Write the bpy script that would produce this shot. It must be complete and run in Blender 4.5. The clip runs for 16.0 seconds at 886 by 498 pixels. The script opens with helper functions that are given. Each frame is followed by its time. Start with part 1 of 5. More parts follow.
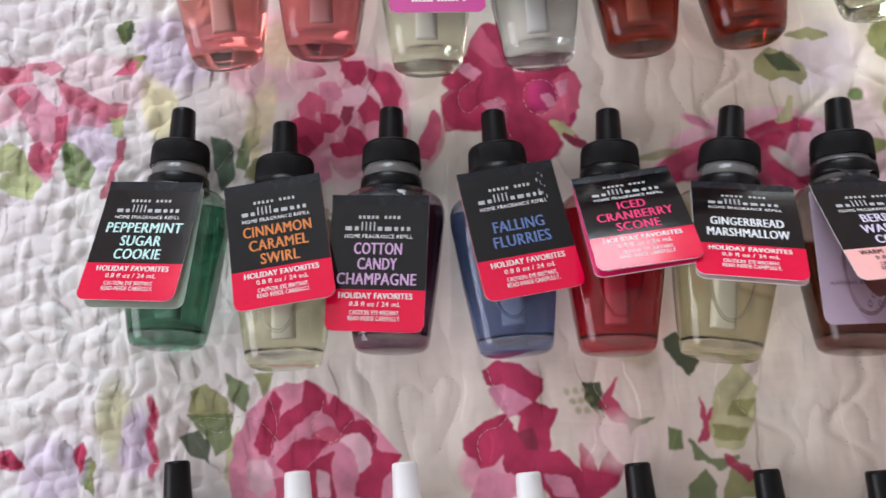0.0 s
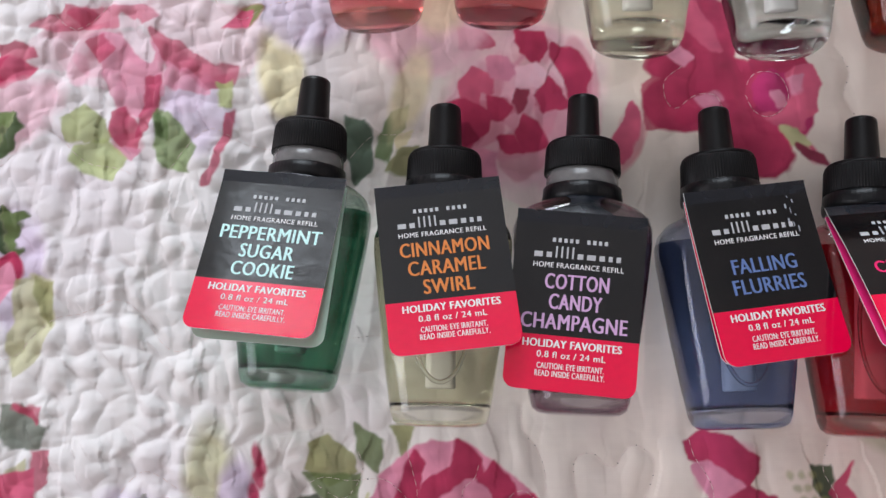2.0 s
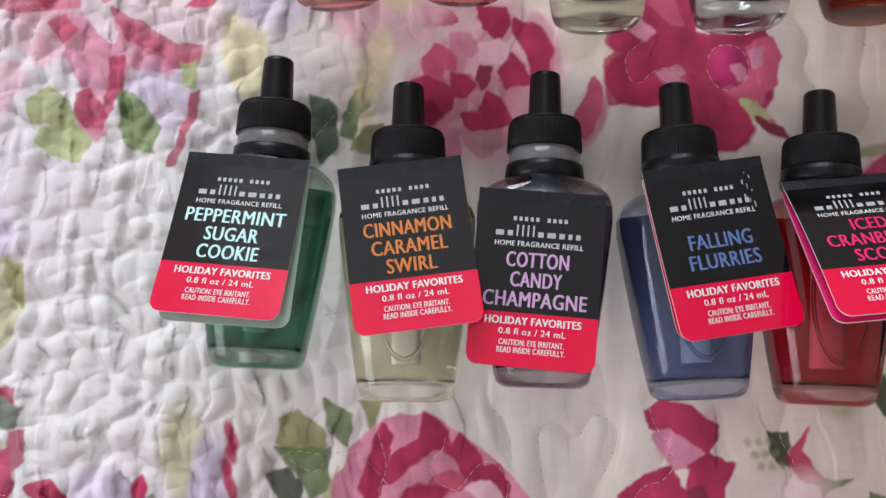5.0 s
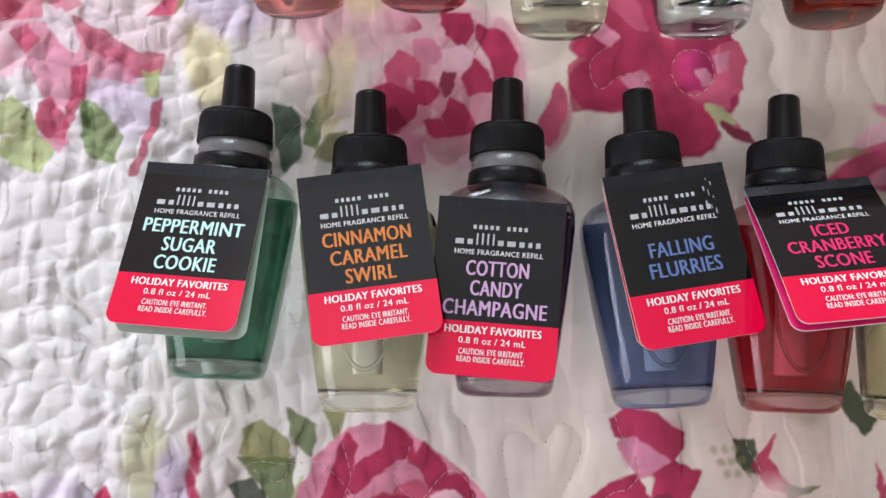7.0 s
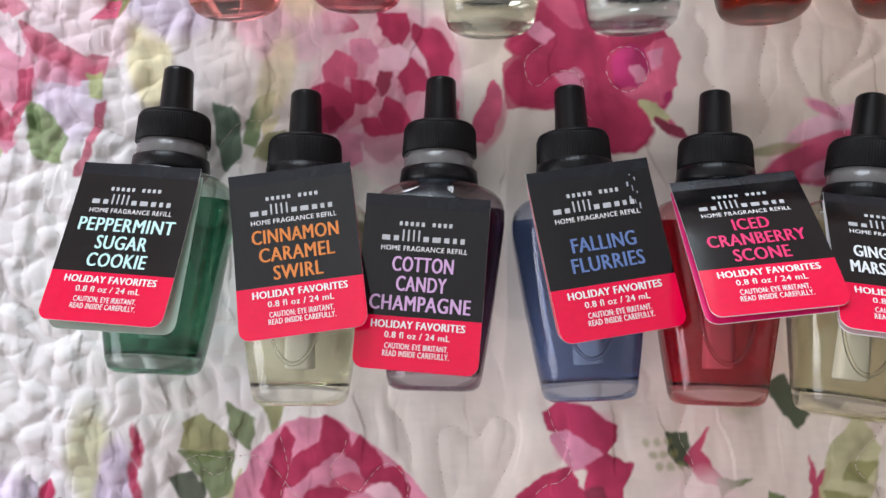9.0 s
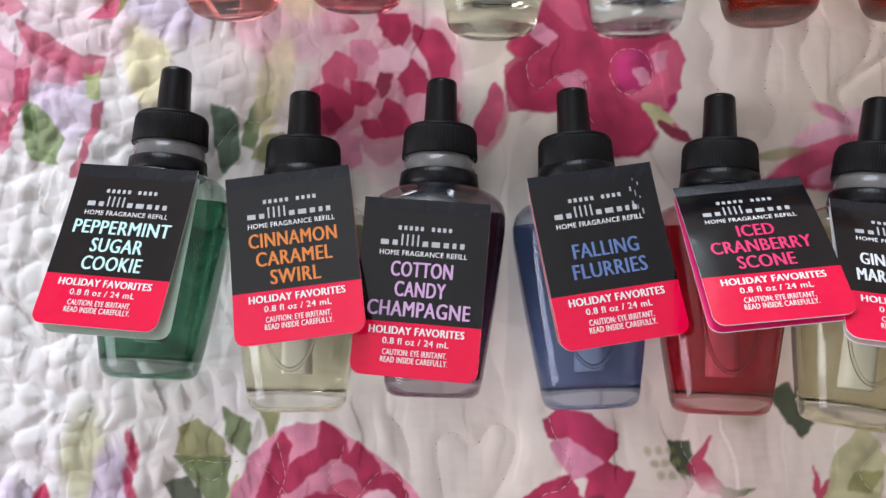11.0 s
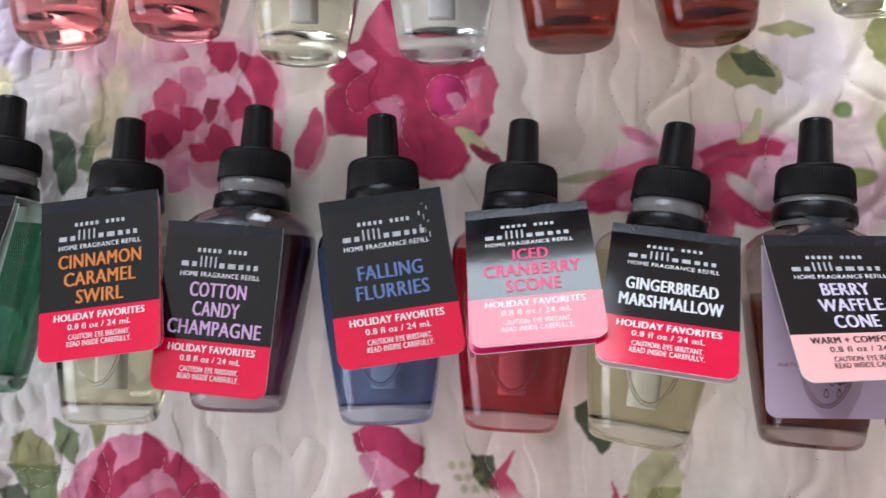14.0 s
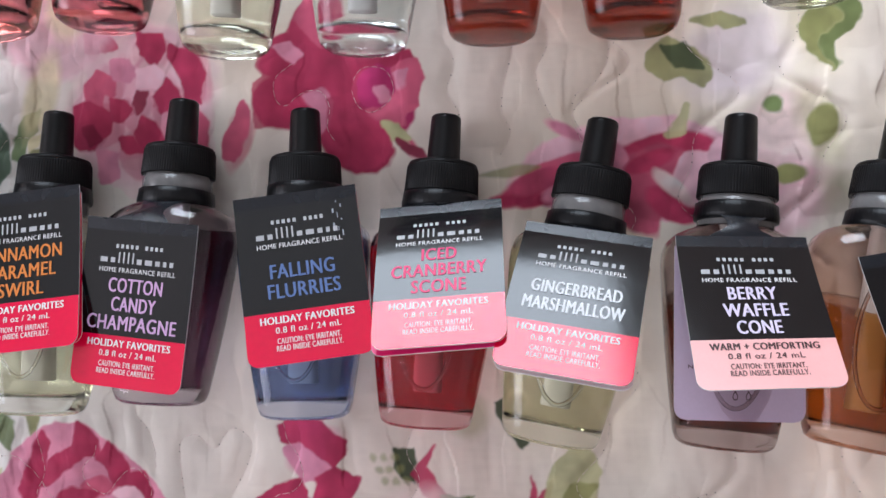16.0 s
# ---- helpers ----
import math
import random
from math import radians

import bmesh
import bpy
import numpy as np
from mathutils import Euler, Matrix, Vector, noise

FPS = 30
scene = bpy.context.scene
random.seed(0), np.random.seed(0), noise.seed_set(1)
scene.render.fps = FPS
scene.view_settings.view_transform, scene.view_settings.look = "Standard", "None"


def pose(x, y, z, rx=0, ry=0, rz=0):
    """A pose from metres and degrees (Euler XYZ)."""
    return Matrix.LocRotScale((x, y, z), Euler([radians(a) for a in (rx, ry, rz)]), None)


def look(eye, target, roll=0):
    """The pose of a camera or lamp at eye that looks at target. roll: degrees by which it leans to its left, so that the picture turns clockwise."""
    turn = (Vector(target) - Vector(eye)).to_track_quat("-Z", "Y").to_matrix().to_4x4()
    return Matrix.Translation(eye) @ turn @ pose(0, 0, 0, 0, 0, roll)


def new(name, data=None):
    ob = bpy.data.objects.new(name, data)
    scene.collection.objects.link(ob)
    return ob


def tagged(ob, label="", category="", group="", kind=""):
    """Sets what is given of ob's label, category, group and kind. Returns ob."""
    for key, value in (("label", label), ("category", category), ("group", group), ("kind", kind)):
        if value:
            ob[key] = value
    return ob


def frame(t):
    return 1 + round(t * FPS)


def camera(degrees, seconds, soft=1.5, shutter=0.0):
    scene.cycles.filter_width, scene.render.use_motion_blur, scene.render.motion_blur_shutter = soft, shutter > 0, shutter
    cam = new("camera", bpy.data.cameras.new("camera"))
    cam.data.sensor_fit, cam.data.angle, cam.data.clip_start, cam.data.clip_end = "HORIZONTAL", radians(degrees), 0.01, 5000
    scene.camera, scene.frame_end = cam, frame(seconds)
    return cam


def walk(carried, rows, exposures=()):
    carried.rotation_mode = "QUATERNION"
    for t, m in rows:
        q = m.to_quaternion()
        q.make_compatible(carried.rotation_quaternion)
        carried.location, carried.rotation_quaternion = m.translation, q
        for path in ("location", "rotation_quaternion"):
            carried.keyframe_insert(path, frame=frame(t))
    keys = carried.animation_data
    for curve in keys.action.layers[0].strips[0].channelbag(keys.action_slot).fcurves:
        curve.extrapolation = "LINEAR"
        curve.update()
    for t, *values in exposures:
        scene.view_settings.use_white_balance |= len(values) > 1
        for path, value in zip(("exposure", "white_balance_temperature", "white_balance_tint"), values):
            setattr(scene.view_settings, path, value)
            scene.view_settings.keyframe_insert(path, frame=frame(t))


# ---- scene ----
cam = camera(51.4, 16.0, shutter=0.35)
PATH = [
    (0, (0.027, 0.041, 0.284), (-0.009, 0.431, -1.677), -10.4),
    (0.5, (0.01, 0.05, 0.275), (-0.028, 0.43, -1.688), -9.1),
    (1, (-0.01, 0.064, 0.257), (-0.039, 0.422, -1.711), -6.5),
    (1.5, (-0.022, 0.069, 0.234), (-0.038, 0.409, -1.737), -4.3),
    (2, (-0.025, 0.072, 0.226), (-0.037, 0.376, -1.751), -3.6),
    (2.5, (-0.021, 0.073, 0.226), (-0.036, 0.355, -1.754), -4.4),
    (3, (-0.022, 0.073, 0.226), (-0.038, 0.343, -1.755), -4.9),
    (3.5, (-0.019, 0.075, 0.226), (-0.029, 0.328, -1.758), -3.8),
    (3.7, (-0.019, 0.076, 0.23), (-0.014, 0.297, -1.758), -0.7),
    (5.8, (-0.018, 0.078, 0.23), (-0.009, 0.282, -1.759), 0.2),
    (6, (-0.017, 0.079, 0.23), (-0.007, 0.283, -1.759), 0.1),
    (6.5, (-0.014, 0.079, 0.231), (-0.009, 0.277, -1.759), -1.1),
    (7, (-0.009, 0.079, 0.229), (-0.006, 0.282, -1.76), -1.7),
    (7.5, (-0.008, 0.079, 0.23), (-0.012, 0.283, -1.76), -3.8),
    (8, (-0.004, 0.078, 0.231), (-0.015, 0.28, -1.759), -5.9),
    (8.5, (0.008, 0.079, 0.234), (-0.011, 0.278, -1.756), -8.1),
    (9, (0.013, 0.077, 0.232), (-0.033, 0.28, -1.757), -15.6),
    (11.5, (0.015, 0.079, 0.229), (-0.048, 0.278, -1.76), -20.0),
    (12, (0.026, 0.078, 0.231), (-0.047, 0.289, -1.756), -21.5),
    (12.5, (0.041, 0.078, 0.238), (-0.041, 0.295, -1.748), -23.1),
    (13, (0.053, 0.078, 0.235), (-0.06, 0.29, -1.75), -30.4),
    (13.5, (0.059, 0.079, 0.235), (-0.064, 0.293, -1.75), -32.1),
    (14, (0.072, 0.081, 0.235), (-0.069, 0.282, -1.75), -37.3),
    (14.5, (0.087, 0.094, 0.231), (-0.083, 0.26, -1.755), -47.9),
    (15, (0.092, 0.095, 0.228), (-0.098, 0.233, -1.758), -56.0),
    (15.5, (0.097, 0.094, 0.23), (-0.107, 0.212, -1.756), -61.5),
    (16, (0.1, 0.09, 0.233), (-0.113, 0.198, -1.753), -64.9),
]
EXPOSURES = [(0, -0.63, 6400, 10), (2, -0.68, 6400, 10), (3.5, -0.68, 6400, 9), (6, -0.66, 6400, 9), (7, -0.51, 6400, 9), (9, -0.46, 6350, 9), (12.5, -0.44, 6250, 9), (14, -0.52, 6170, 10), (14.5, -0.56, 6150, 10), (16, -0.55, 6150, 10)]
walk(cam, [(t, look(eye, target, roll)) for t, eye, target, roll in PATH], EXPOSURES)

# World: the quilt's face is z = 0, x along the rows of bottles, y towards their tips.

# ---- light ----
world = bpy.data.worlds.new("world")
scene.world = world
world.use_nodes = True
sky = world.node_tree.nodes.new("ShaderNodeTexSky")
sky.sky_type, sky.sun_disc, sky.sun_elevation, sky.sun_rotation = "NISHITA", False, radians(40), radians(200)
world.node_tree.links.new(sky.outputs[0], world.node_tree.nodes["Background"].inputs[0])
world.node_tree.nodes["Background"].inputs[1].default_value = 0.1

WIN_X0, WIN_X1, WIN_Z0, WIN_Z1, WALL_N = -0.78, 0.41, 0.27, 1.50, 1.75
WEST, SIDE_Y0, SIDE_Y1, SIDE_Z0, SIDE_Z1 = -1.7, -0.75, 0.75, 0.35, 1.6


def window_lamp(name, place, target, sx, sy, watts, colour):
    lamp = bpy.data.lights.new(name, "AREA")
    lamp.shape, lamp.size, lamp.size_y, lamp.energy, lamp.color = "RECTANGLE", sx, sy, watts, colour
    ob = new(name, lamp)
    ob.matrix_world = look(place, target)
    return ob


mid = ((WIN_X0 + WIN_X1) / 2, WALL_N + 0.04, (WIN_Z0 + WIN_Z1) / 2)
window_lamp("window_daylight", mid, (mid[0], 0, mid[2]), WIN_X1 - WIN_X0 - 0.12, WIN_Z1 - WIN_Z0 - 0.12, 50, (0.86, 0.925, 1.0))
# Added fill lamp: no west source is seen, it lifts the west side.
side = (WEST - 0.04, (SIDE_Y0 + SIDE_Y1) / 2, (SIDE_Z0 + SIDE_Z1) / 2)
window_lamp("side_fill_lamp", side, (0, side[1], side[2]), SIDE_Y1 - SIDE_Y0 - 0.12, SIDE_Z1 - SIDE_Z0 - 0.12, 34, (0.97, 0.94, 1.0))


# ---- materials ----
def lin(r, g, b):
    return tuple((c / 255 / 12.92 if c <= 10 else ((c / 255 + 0.055) / 1.055) ** 2.4) for c in (r, g, b))


def material(name, colour, rough=0.5, metal=0.0, grain=0.0, scale=800.0, bump=0.0, coat=0.0, trans=0.0, ior=1.45, spec=0.5, wave=0.0):
    """Principled, with a fine and a broad noise on colour and roughness, and a bump."""
    m = bpy.data.materials.new(name)
    m.use_nodes = True
    t = m.node_tree
    p = t.nodes["Principled BSDF"]
    p.inputs["Base Color"].default_value = (*colour, 1)
    p.inputs["Roughness"].default_value, p.inputs["Metallic"].default_value = rough, metal
    p.inputs["IOR"].default_value, p.inputs["Transmission Weight"].default_value = ior, trans
    p.inputs["Coat Weight"].default_value, p.inputs["Coat Roughness"].default_value = coat, 0.08
    p.inputs["Specular IOR Level"].default_value = spec
    if grain or bump:
        where = t.nodes.new("ShaderNodeTexCoord")
        fine, broad = t.nodes.new("ShaderNodeTexNoise"), t.nodes.new("ShaderNodeTexNoise")
        fine.inputs["Scale"].default_value, broad.inputs["Scale"].default_value = scale, scale / 9
        fine.inputs["Detail"].default_value = 3
        for n in (fine, broad):
            t.links.new(where.outputs["Object"], n.inputs["Vector"])
        add = t.nodes.new("ShaderNodeMath")
        add.operation = "ADD"
        t.links.new(fine.outputs["Fac"], add.inputs[0])
        t.links.new(broad.outputs["Fac"], add.inputs[1])
        span = t.nodes.new("ShaderNodeMapRange")
        span.inputs["From Min"].default_value, span.inputs["From Max"].default_value = 0.6, 1.4
        span.inputs["To Min"].default_value, span.inputs["To Max"].default_value = 1 - grain, 1 + grain
        t.links.new(add.outputs[0], span.inputs["Value"])
        mix = t.nodes.new("ShaderNodeMix")
        mix.data_type, mix.blend_type = "RGBA", "MULTIPLY"
        mix.inputs["Factor"].default_value = 1
        mix.inputs[6].default_value = (*colour, 1)
        t.links.new(span.outputs[0], mix.inputs[7])
        t.links.new(mix.outputs[2], p.inputs["Base Color"])
        rr = t.nodes.new("ShaderNodeMapRange")
        rr.inputs["To Min"].default_value, rr.inputs["To Max"].default_value = max(rough - 0.06, 0.02), rough + 0.06
        t.links.new(broad.outputs["Fac"], rr.inputs["Value"])
        t.links.new(rr.outputs[0], p.inputs["Roughness"])
        if bump:
            b = t.nodes.new("ShaderNodeBump")
            b.inputs["Strength"].default_value, b.inputs["Distance"].default_value = 1.0, bump
            t.links.new(fine.outputs["Fac"], b.inputs["Height"])
            t.links.new(b.outputs[0], p.inputs["Normal"])
        if wave:
            slow = t.nodes.new("ShaderNodeTexNoise")
            slow.inputs["Scale"].default_value, slow.inputs["Detail"].default_value = 110, 2
            t.links.new(where.outputs["Object"], slow.inputs["Vector"])
            w = t.nodes.new("ShaderNodeBump")
            w.inputs["Strength"].default_value, w.inputs["Distance"].default_value = 1.0, wave
            t.links.new(slow.outputs["Fac"], w.inputs["Height"])
            t.links.new(w.outputs[0], b.inputs["Normal"])
            t.links.new(w.outputs[0], p.inputs["Coat Normal"])
    return m


def quilt_material():
    """Printed cotton: the print's colours, a plain weave as bump, faint broad mottling."""
    m = bpy.data.materials.new("printed_cotton")
    m.use_nodes = True
    t = m.node_tree
    p = t.nodes["Principled BSDF"]
    p.inputs["Roughness"].default_value, p.inputs["Specular IOR Level"].default_value = 0.85, 0.25
    p.inputs["Sheen Weight"].default_value = 0.15
    ink = t.nodes.new("ShaderNodeVertexColor")
    ink.layer_name = "print"
    where = t.nodes.new("ShaderNodeTexCoord")
    mott = t.nodes.new("ShaderNodeTexNoise")
    mott.inputs["Scale"].default_value, mott.inputs["Detail"].default_value = 140, 5
    t.links.new(where.outputs["Object"], mott.inputs["Vector"])
    span = t.nodes.new("ShaderNodeMapRange")
    span.inputs["To Min"].default_value, span.inputs["To Max"].default_value = 0.9, 1.08
    t.links.new(mott.outputs["Fac"], span.inputs["Value"])
    mix = t.nodes.new("ShaderNodeMix")
    mix.data_type, mix.blend_type = "RGBA", "MULTIPLY"
    mix.inputs["Factor"].default_value = 1
    t.links.new(ink.outputs["Color"], mix.inputs[6])
    t.links.new(span.outputs[0], mix.inputs[7])
    t.links.new(mix.outputs[2], p.inputs["Base Color"])
    waves = []
    for axis in ("X", "Y"):
        w = t.nodes.new("ShaderNodeTexWave")
        w.bands_direction = axis
        w.inputs["Scale"].default_value, w.inputs["Distortion"].default_value = 520, 1.5
        w.inputs["Detail"].default_value = 1
        t.links.new(where.outputs["Object"], w.inputs["Vector"])
        waves.append(w)
    weave = t.nodes.new("ShaderNodeMath")
    weave.operation = "ADD"
    t.links.new(waves[0].outputs["Fac"], weave.inputs[0])
    t.links.new(waves[1].outputs["Fac"], weave.inputs[1])
    b = t.nodes.new("ShaderNodeBump")
    b.inputs["Strength"].default_value, b.inputs["Distance"].default_value = 0.04, 0.0001
    t.links.new(weave.outputs[0], b.inputs["Height"])
    t.links.new(b.outputs[0], p.inputs["Normal"])
    return m


M_QUILT = quilt_material()
M_THREAD = material("thread", lin(222, 204, 198), 0.8, grain=0.15, scale=900)
# Dark colour painted for the shade inside needle holes; no hole is cut.
M_HOLE_SHADE = material("needle_hole_shade", lin(104, 88, 80), 0.9, grain=0.2, scale=900)
M_GLASS = material("clear_glass", (0.97, 0.985, 0.98), 0.02, trans=1.0, ior=1.47)
M_WICK = material("wick_white", lin(225, 225, 220), 0.7, grain=0.06, scale=700)
M_NECK = material("clear_plastic", (0.27, 0.265, 0.26), 0.16, grain=0.2, scale=500, trans=0.45, ior=1.45)
M_BLACK = material("black_plastic", lin(13, 13, 14), 0.42, grain=0.2, scale=2500, bump=0.00002, spec=0.22)
M_STEM = material("black_cap_plastic", lin(12, 12, 13), 0.32, grain=0.15, scale=2500, bump=0.00001, spec=0.3)
M_WHITE = material("white_plastic", lin(238, 238, 238), 0.35, grain=0.03, scale=2000)
M_CARD = material("black_card", lin(14, 15, 17), 0.12, grain=0.25, scale=700, bump=0.000012, spec=0.5, coat=0.35, wave=0.00003)
M_STRAP = material("black_film", lin(20, 24, 31), 0.26, grain=0.3, scale=2200, bump=0.00005, spec=0.5, coat=0.2)
M_COLLAR = material("black_collar_film", lin(12, 13, 15), 0.34, grain=0.3, scale=1800, bump=0.00003, spec=0.3)
M_RED = material("red_band", lin(232, 4, 66), 0.13, grain=0.05, scale=700, bump=0.000012, spec=0.5, coat=0.35, wave=0.00003)
M_PAPER = material("white_ink", lin(236, 236, 236), 0.35, grain=0.03, scale=1500)
M_MARK = material("grey_white_ink", lin(182, 184, 186), 0.4, grain=0.1, scale=1500)


def paint(name, rgb, rough=0.35):
    return material(name, lin(*rgb), rough, grain=0.04, scale=1500)


def liquid(name, rgb, ior=1.33):
    return material(name, lin(*rgb), 0.0, trans=1.0, ior=ior)


# ---- building helpers ----
def mesh_from(name, verts, faces, mats, smooth=True, face_mats=None):
    me = bpy.data.meshes.new(name)
    me.from_pydata(verts, [], faces)
    for m in mats:
        me.materials.append(m)
    if face_mats is not None:
        me.polygons.foreach_set("material_index", face_mats)
    me.polygons.foreach_set("use_smooth", [smooth] * len(me.polygons))
    me.update()
    return me


def part(name, me, parent, label="", m=None):
    ob = new(name, me)
    ob.parent = parent
    if m is not None:
        ob.matrix_local = m
    if label:
        ob["label"] = label
    return ob


def thing(name, m, label, category, group=""):
    ob = new(name)
    ob.matrix_world = m
    ob.empty_display_size = 0.01
    return tagged(ob, label, category, group)


def box_mesh(name, lo, hi, mat, bevel=0.0):
    bm = bmesh.new()
    bmesh.ops.create_cube(bm, size=1)
    for v in bm.verts:
        v.co = [(a + b) / 2 + c * (b - a) for a, b, c in zip(lo, hi, v.co)]
    if bevel:
        bmesh.ops.bevel(bm, geom=bm.edges[:], offset=bevel, segments=3, affect="EDGES", profile=0.5)
    me = bpy.data.meshes.new(name)
    bm.to_mesh(me)
    bm.free()
    me.materials.append(mat)
    return me


def rings(name, stations, mat, sides=48, power=2.0, caps=(True, True), wobble=None):
    """A closed tube along y from stations (y, half width, half depth[, power])."""
    verts, faces = [], []
    for st in stations:
        y, wx, wz = st[:3]
        n = st[3] if len(st) > 3 else power
        for k in range(sides):
            a = 2 * math.pi * k / sides
            c, s = math.cos(a), math.sin(a)
            f = wobble(k) if wobble else 1.0
            verts.append((f * wx * math.copysign(abs(c) ** (2 / n), c), y, f * wz * math.copysign(abs(s) ** (2 / n), s)))
    for i in range(len(stations) - 1):
        for k in range(sides):
            a, b = i * sides + k, i * sides + (k + 1) % sides
            faces.append((a, a + sides, b + sides, b))
    if caps[0]:
        faces.append(tuple(range(sides)))
    if caps[1]:
        faces.append(tuple(range((len(stations) - 1) * sides, len(stations) * sides))[::-1])
    return mesh_from(name, verts, faces, [mat])


def joined(name, meshes, mat, flip=()):
    bm = bmesh.new()
    for i, me in enumerate(meshes):
        part_bm = bmesh.new()
        part_bm.from_mesh(me)
        if i in flip:
            bmesh.ops.reverse_faces(part_bm, faces=part_bm.faces[:])
        tmp = bpy.data.meshes.new("tmp")
        part_bm.to_mesh(tmp)
        part_bm.free()
        bm.from_mesh(tmp)
        bpy.data.meshes.remove(tmp)
    me = bpy.data.meshes.new(name)
    bm.to_mesh(me)
    bm.free()
    me.materials.clear()
    me.materials.append(mat)
    me.polygons.foreach_set("use_smooth", [True] * len(me.polygons))
    return me


# ---- the room that closes the place ----
M_WALL = material("wall_paint", lin(224, 212, 208), 0.8, grain=0.03, scale=30)
M_CEIL = material("ceiling_paint", lin(192, 189, 187), 0.85, grain=0.02, scale=30)
M_FLOOR = material("carpet", lin(150, 135, 120), 0.95, grain=0.15, scale=300, bump=0.001)
M_FRAME = material("window_paint", lin(235, 235, 232), 0.45, grain=0.02, scale=60)
FLOOR, CEIL = -0.58, 1.87
X0, X1, Y0 = WEST, 1.7, -1.7
T = 0.12


def structure(name, me, label, category):
    return tagged(new(name, me), label, category, kind="structure")


structure("floor", box_mesh("floor", (X0 - T, Y0 - T, FLOOR - 0.1), (X1 + T, WALL_N + T, FLOOR), M_FLOOR), "beige carpeted bedroom floor under the bed", "floor")
structure("ceiling", box_mesh("ceiling", (X0 - T, Y0 - T, CEIL), (X1 + T, WALL_N + T, CEIL + 0.1), M_CEIL), "plain white painted bedroom ceiling", "ceiling")
wall_w = joined("wall_west", [
    box_mesh("a", (X0 - T, Y0 - T, FLOOR), (X0, SIDE_Y0, CEIL), M_WALL),
    box_mesh("b", (X0 - T, SIDE_Y1, FLOOR), (X0, WALL_N + T, CEIL), M_WALL),
    box_mesh("c", (X0 - T, SIDE_Y0, FLOOR), (X0, SIDE_Y1, SIDE_Z0), M_WALL),
    box_mesh("d", (X0 - T, SIDE_Y0, SIDE_Z1), (X0, SIDE_Y1, CEIL), M_WALL)], M_WALL)
wall_w.polygons.foreach_set("use_smooth", [False] * len(wall_w.polygons))
structure("wall_west", wall_w, "off-white bedroom wall with a window opening", "wall")
structure("wall_east", box_mesh("wall_east", (X1, Y0 - T, FLOOR), (X1 + T, WALL_N + T, CEIL), M_WALL), "plain off-white painted bedroom wall", "wall")
structure("wall_south", box_mesh("wall_south", (X0, Y0 - T, FLOOR), (X1, Y0, CEIL), M_WALL), "plain off-white painted bedroom wall", "wall")
wall_n = joined("wall_north", [
    box_mesh("a", (X0, WALL_N, FLOOR), (WIN_X0, WALL_N + T, CEIL), M_WALL),
    box_mesh("b", (WIN_X1, WALL_N, FLOOR), (X1, WALL_N + T, CEIL), M_WALL),
    box_mesh("c", (WIN_X0, WALL_N, FLOOR), (WIN_X1, WALL_N + T, WIN_Z0), M_WALL),
    box_mesh("d", (WIN_X0, WALL_N, WIN_Z1), (WIN_X1, WALL_N + T, CEIL), M_WALL)], M_WALL)
wall_n.polygons.foreach_set("use_smooth", [False] * len(wall_n.polygons))
structure("wall_north", wall_n, "off-white bedroom wall with a window opening", "wall")
win = structure("window_1", None, "white framed bedroom window letting in daylight", "window")
F = 0.05
part("window_frame", joined("window_frame", [
    box_mesh("a", (WIN_X0, WALL_N + 0.02, WIN_Z0), (WIN_X0 + F, WALL_N + 0.1, WIN_Z1), M_FRAME),
    box_mesh("b", (WIN_X1 - F, WALL_N + 0.02, WIN_Z0), (WIN_X1, WALL_N + 0.1, WIN_Z1), M_FRAME),
    box_mesh("c", (WIN_X0 + F, WALL_N + 0.02, WIN_Z0), (WIN_X1 - F, WALL_N + 0.1, WIN_Z0 + F), M_FRAME),
    box_mesh("d", (WIN_X0 + F, WALL_N + 0.02, WIN_Z1 - F), (WIN_X1 - F, WALL_N + 0.1, WIN_Z1), M_FRAME)], M_FRAME), win)
# Unseen west window, added to house the fill lamp.
side_win = structure("added_side_window", None, "unseen white framed side window, added for fill light", "window")
part("window_frame", joined("window_frame", [
    box_mesh("a", (X0 - 0.1, SIDE_Y0, SIDE_Z0), (X0 - 0.02, SIDE_Y0 + F, SIDE_Z1), M_FRAME),
    box_mesh("b", (X0 - 0.1, SIDE_Y1 - F, SIDE_Z0), (X0 - 0.02, SIDE_Y1, SIDE_Z1), M_FRAME),
    box_mesh("c", (X0 - 0.1, SIDE_Y0 + F, SIDE_Z0), (X0 - 0.02, SIDE_Y1 - F, SIDE_Z0 + F), M_FRAME),
    box_mesh("d", (X0 - 0.1, SIDE_Y0 + F, SIDE_Z1 - F), (X0 - 0.02, SIDE_Y1 - F, SIDE_Z1), M_FRAME)], M_FRAME), side_win)

# ---- the bed under the quilt ----
M_TICK = material("mattress_cloth", lin(225, 220, 212), 0.9, grain=0.06, scale=200, bump=0.0003)
M_WOOD = material("bed_wood", lin(120, 82, 54), 0.5, grain=0.25, scale=40, bump=0.0004)
bed = thing("bed", pose(0, 0.1, FLOOR), "wooden bed with a thick mattress under a quilt", "bed")
part("mattress", box_mesh("mattress", (-0.78, -0.78, 0.3), (0.78, 0.78, 0.56), M_TICK, 0.05), bed)
part("bed_frame", box_mesh("bed_frame", (-0.8, -0.8, 0.14), (0.8, 0.8, 0.3), M_WOOD, 0.01), bed)
for sx in (-1, 1):
    for sy in (-1, 1):
        part("leg", box_mesh("leg", (sx * 0.72 - 0.035, sy * 0.72 - 0.035, 0), (sx * 0.72 + 0.035, sy * 0.72 + 0.035, 0.14), M_WOOD, 0.004), bed)

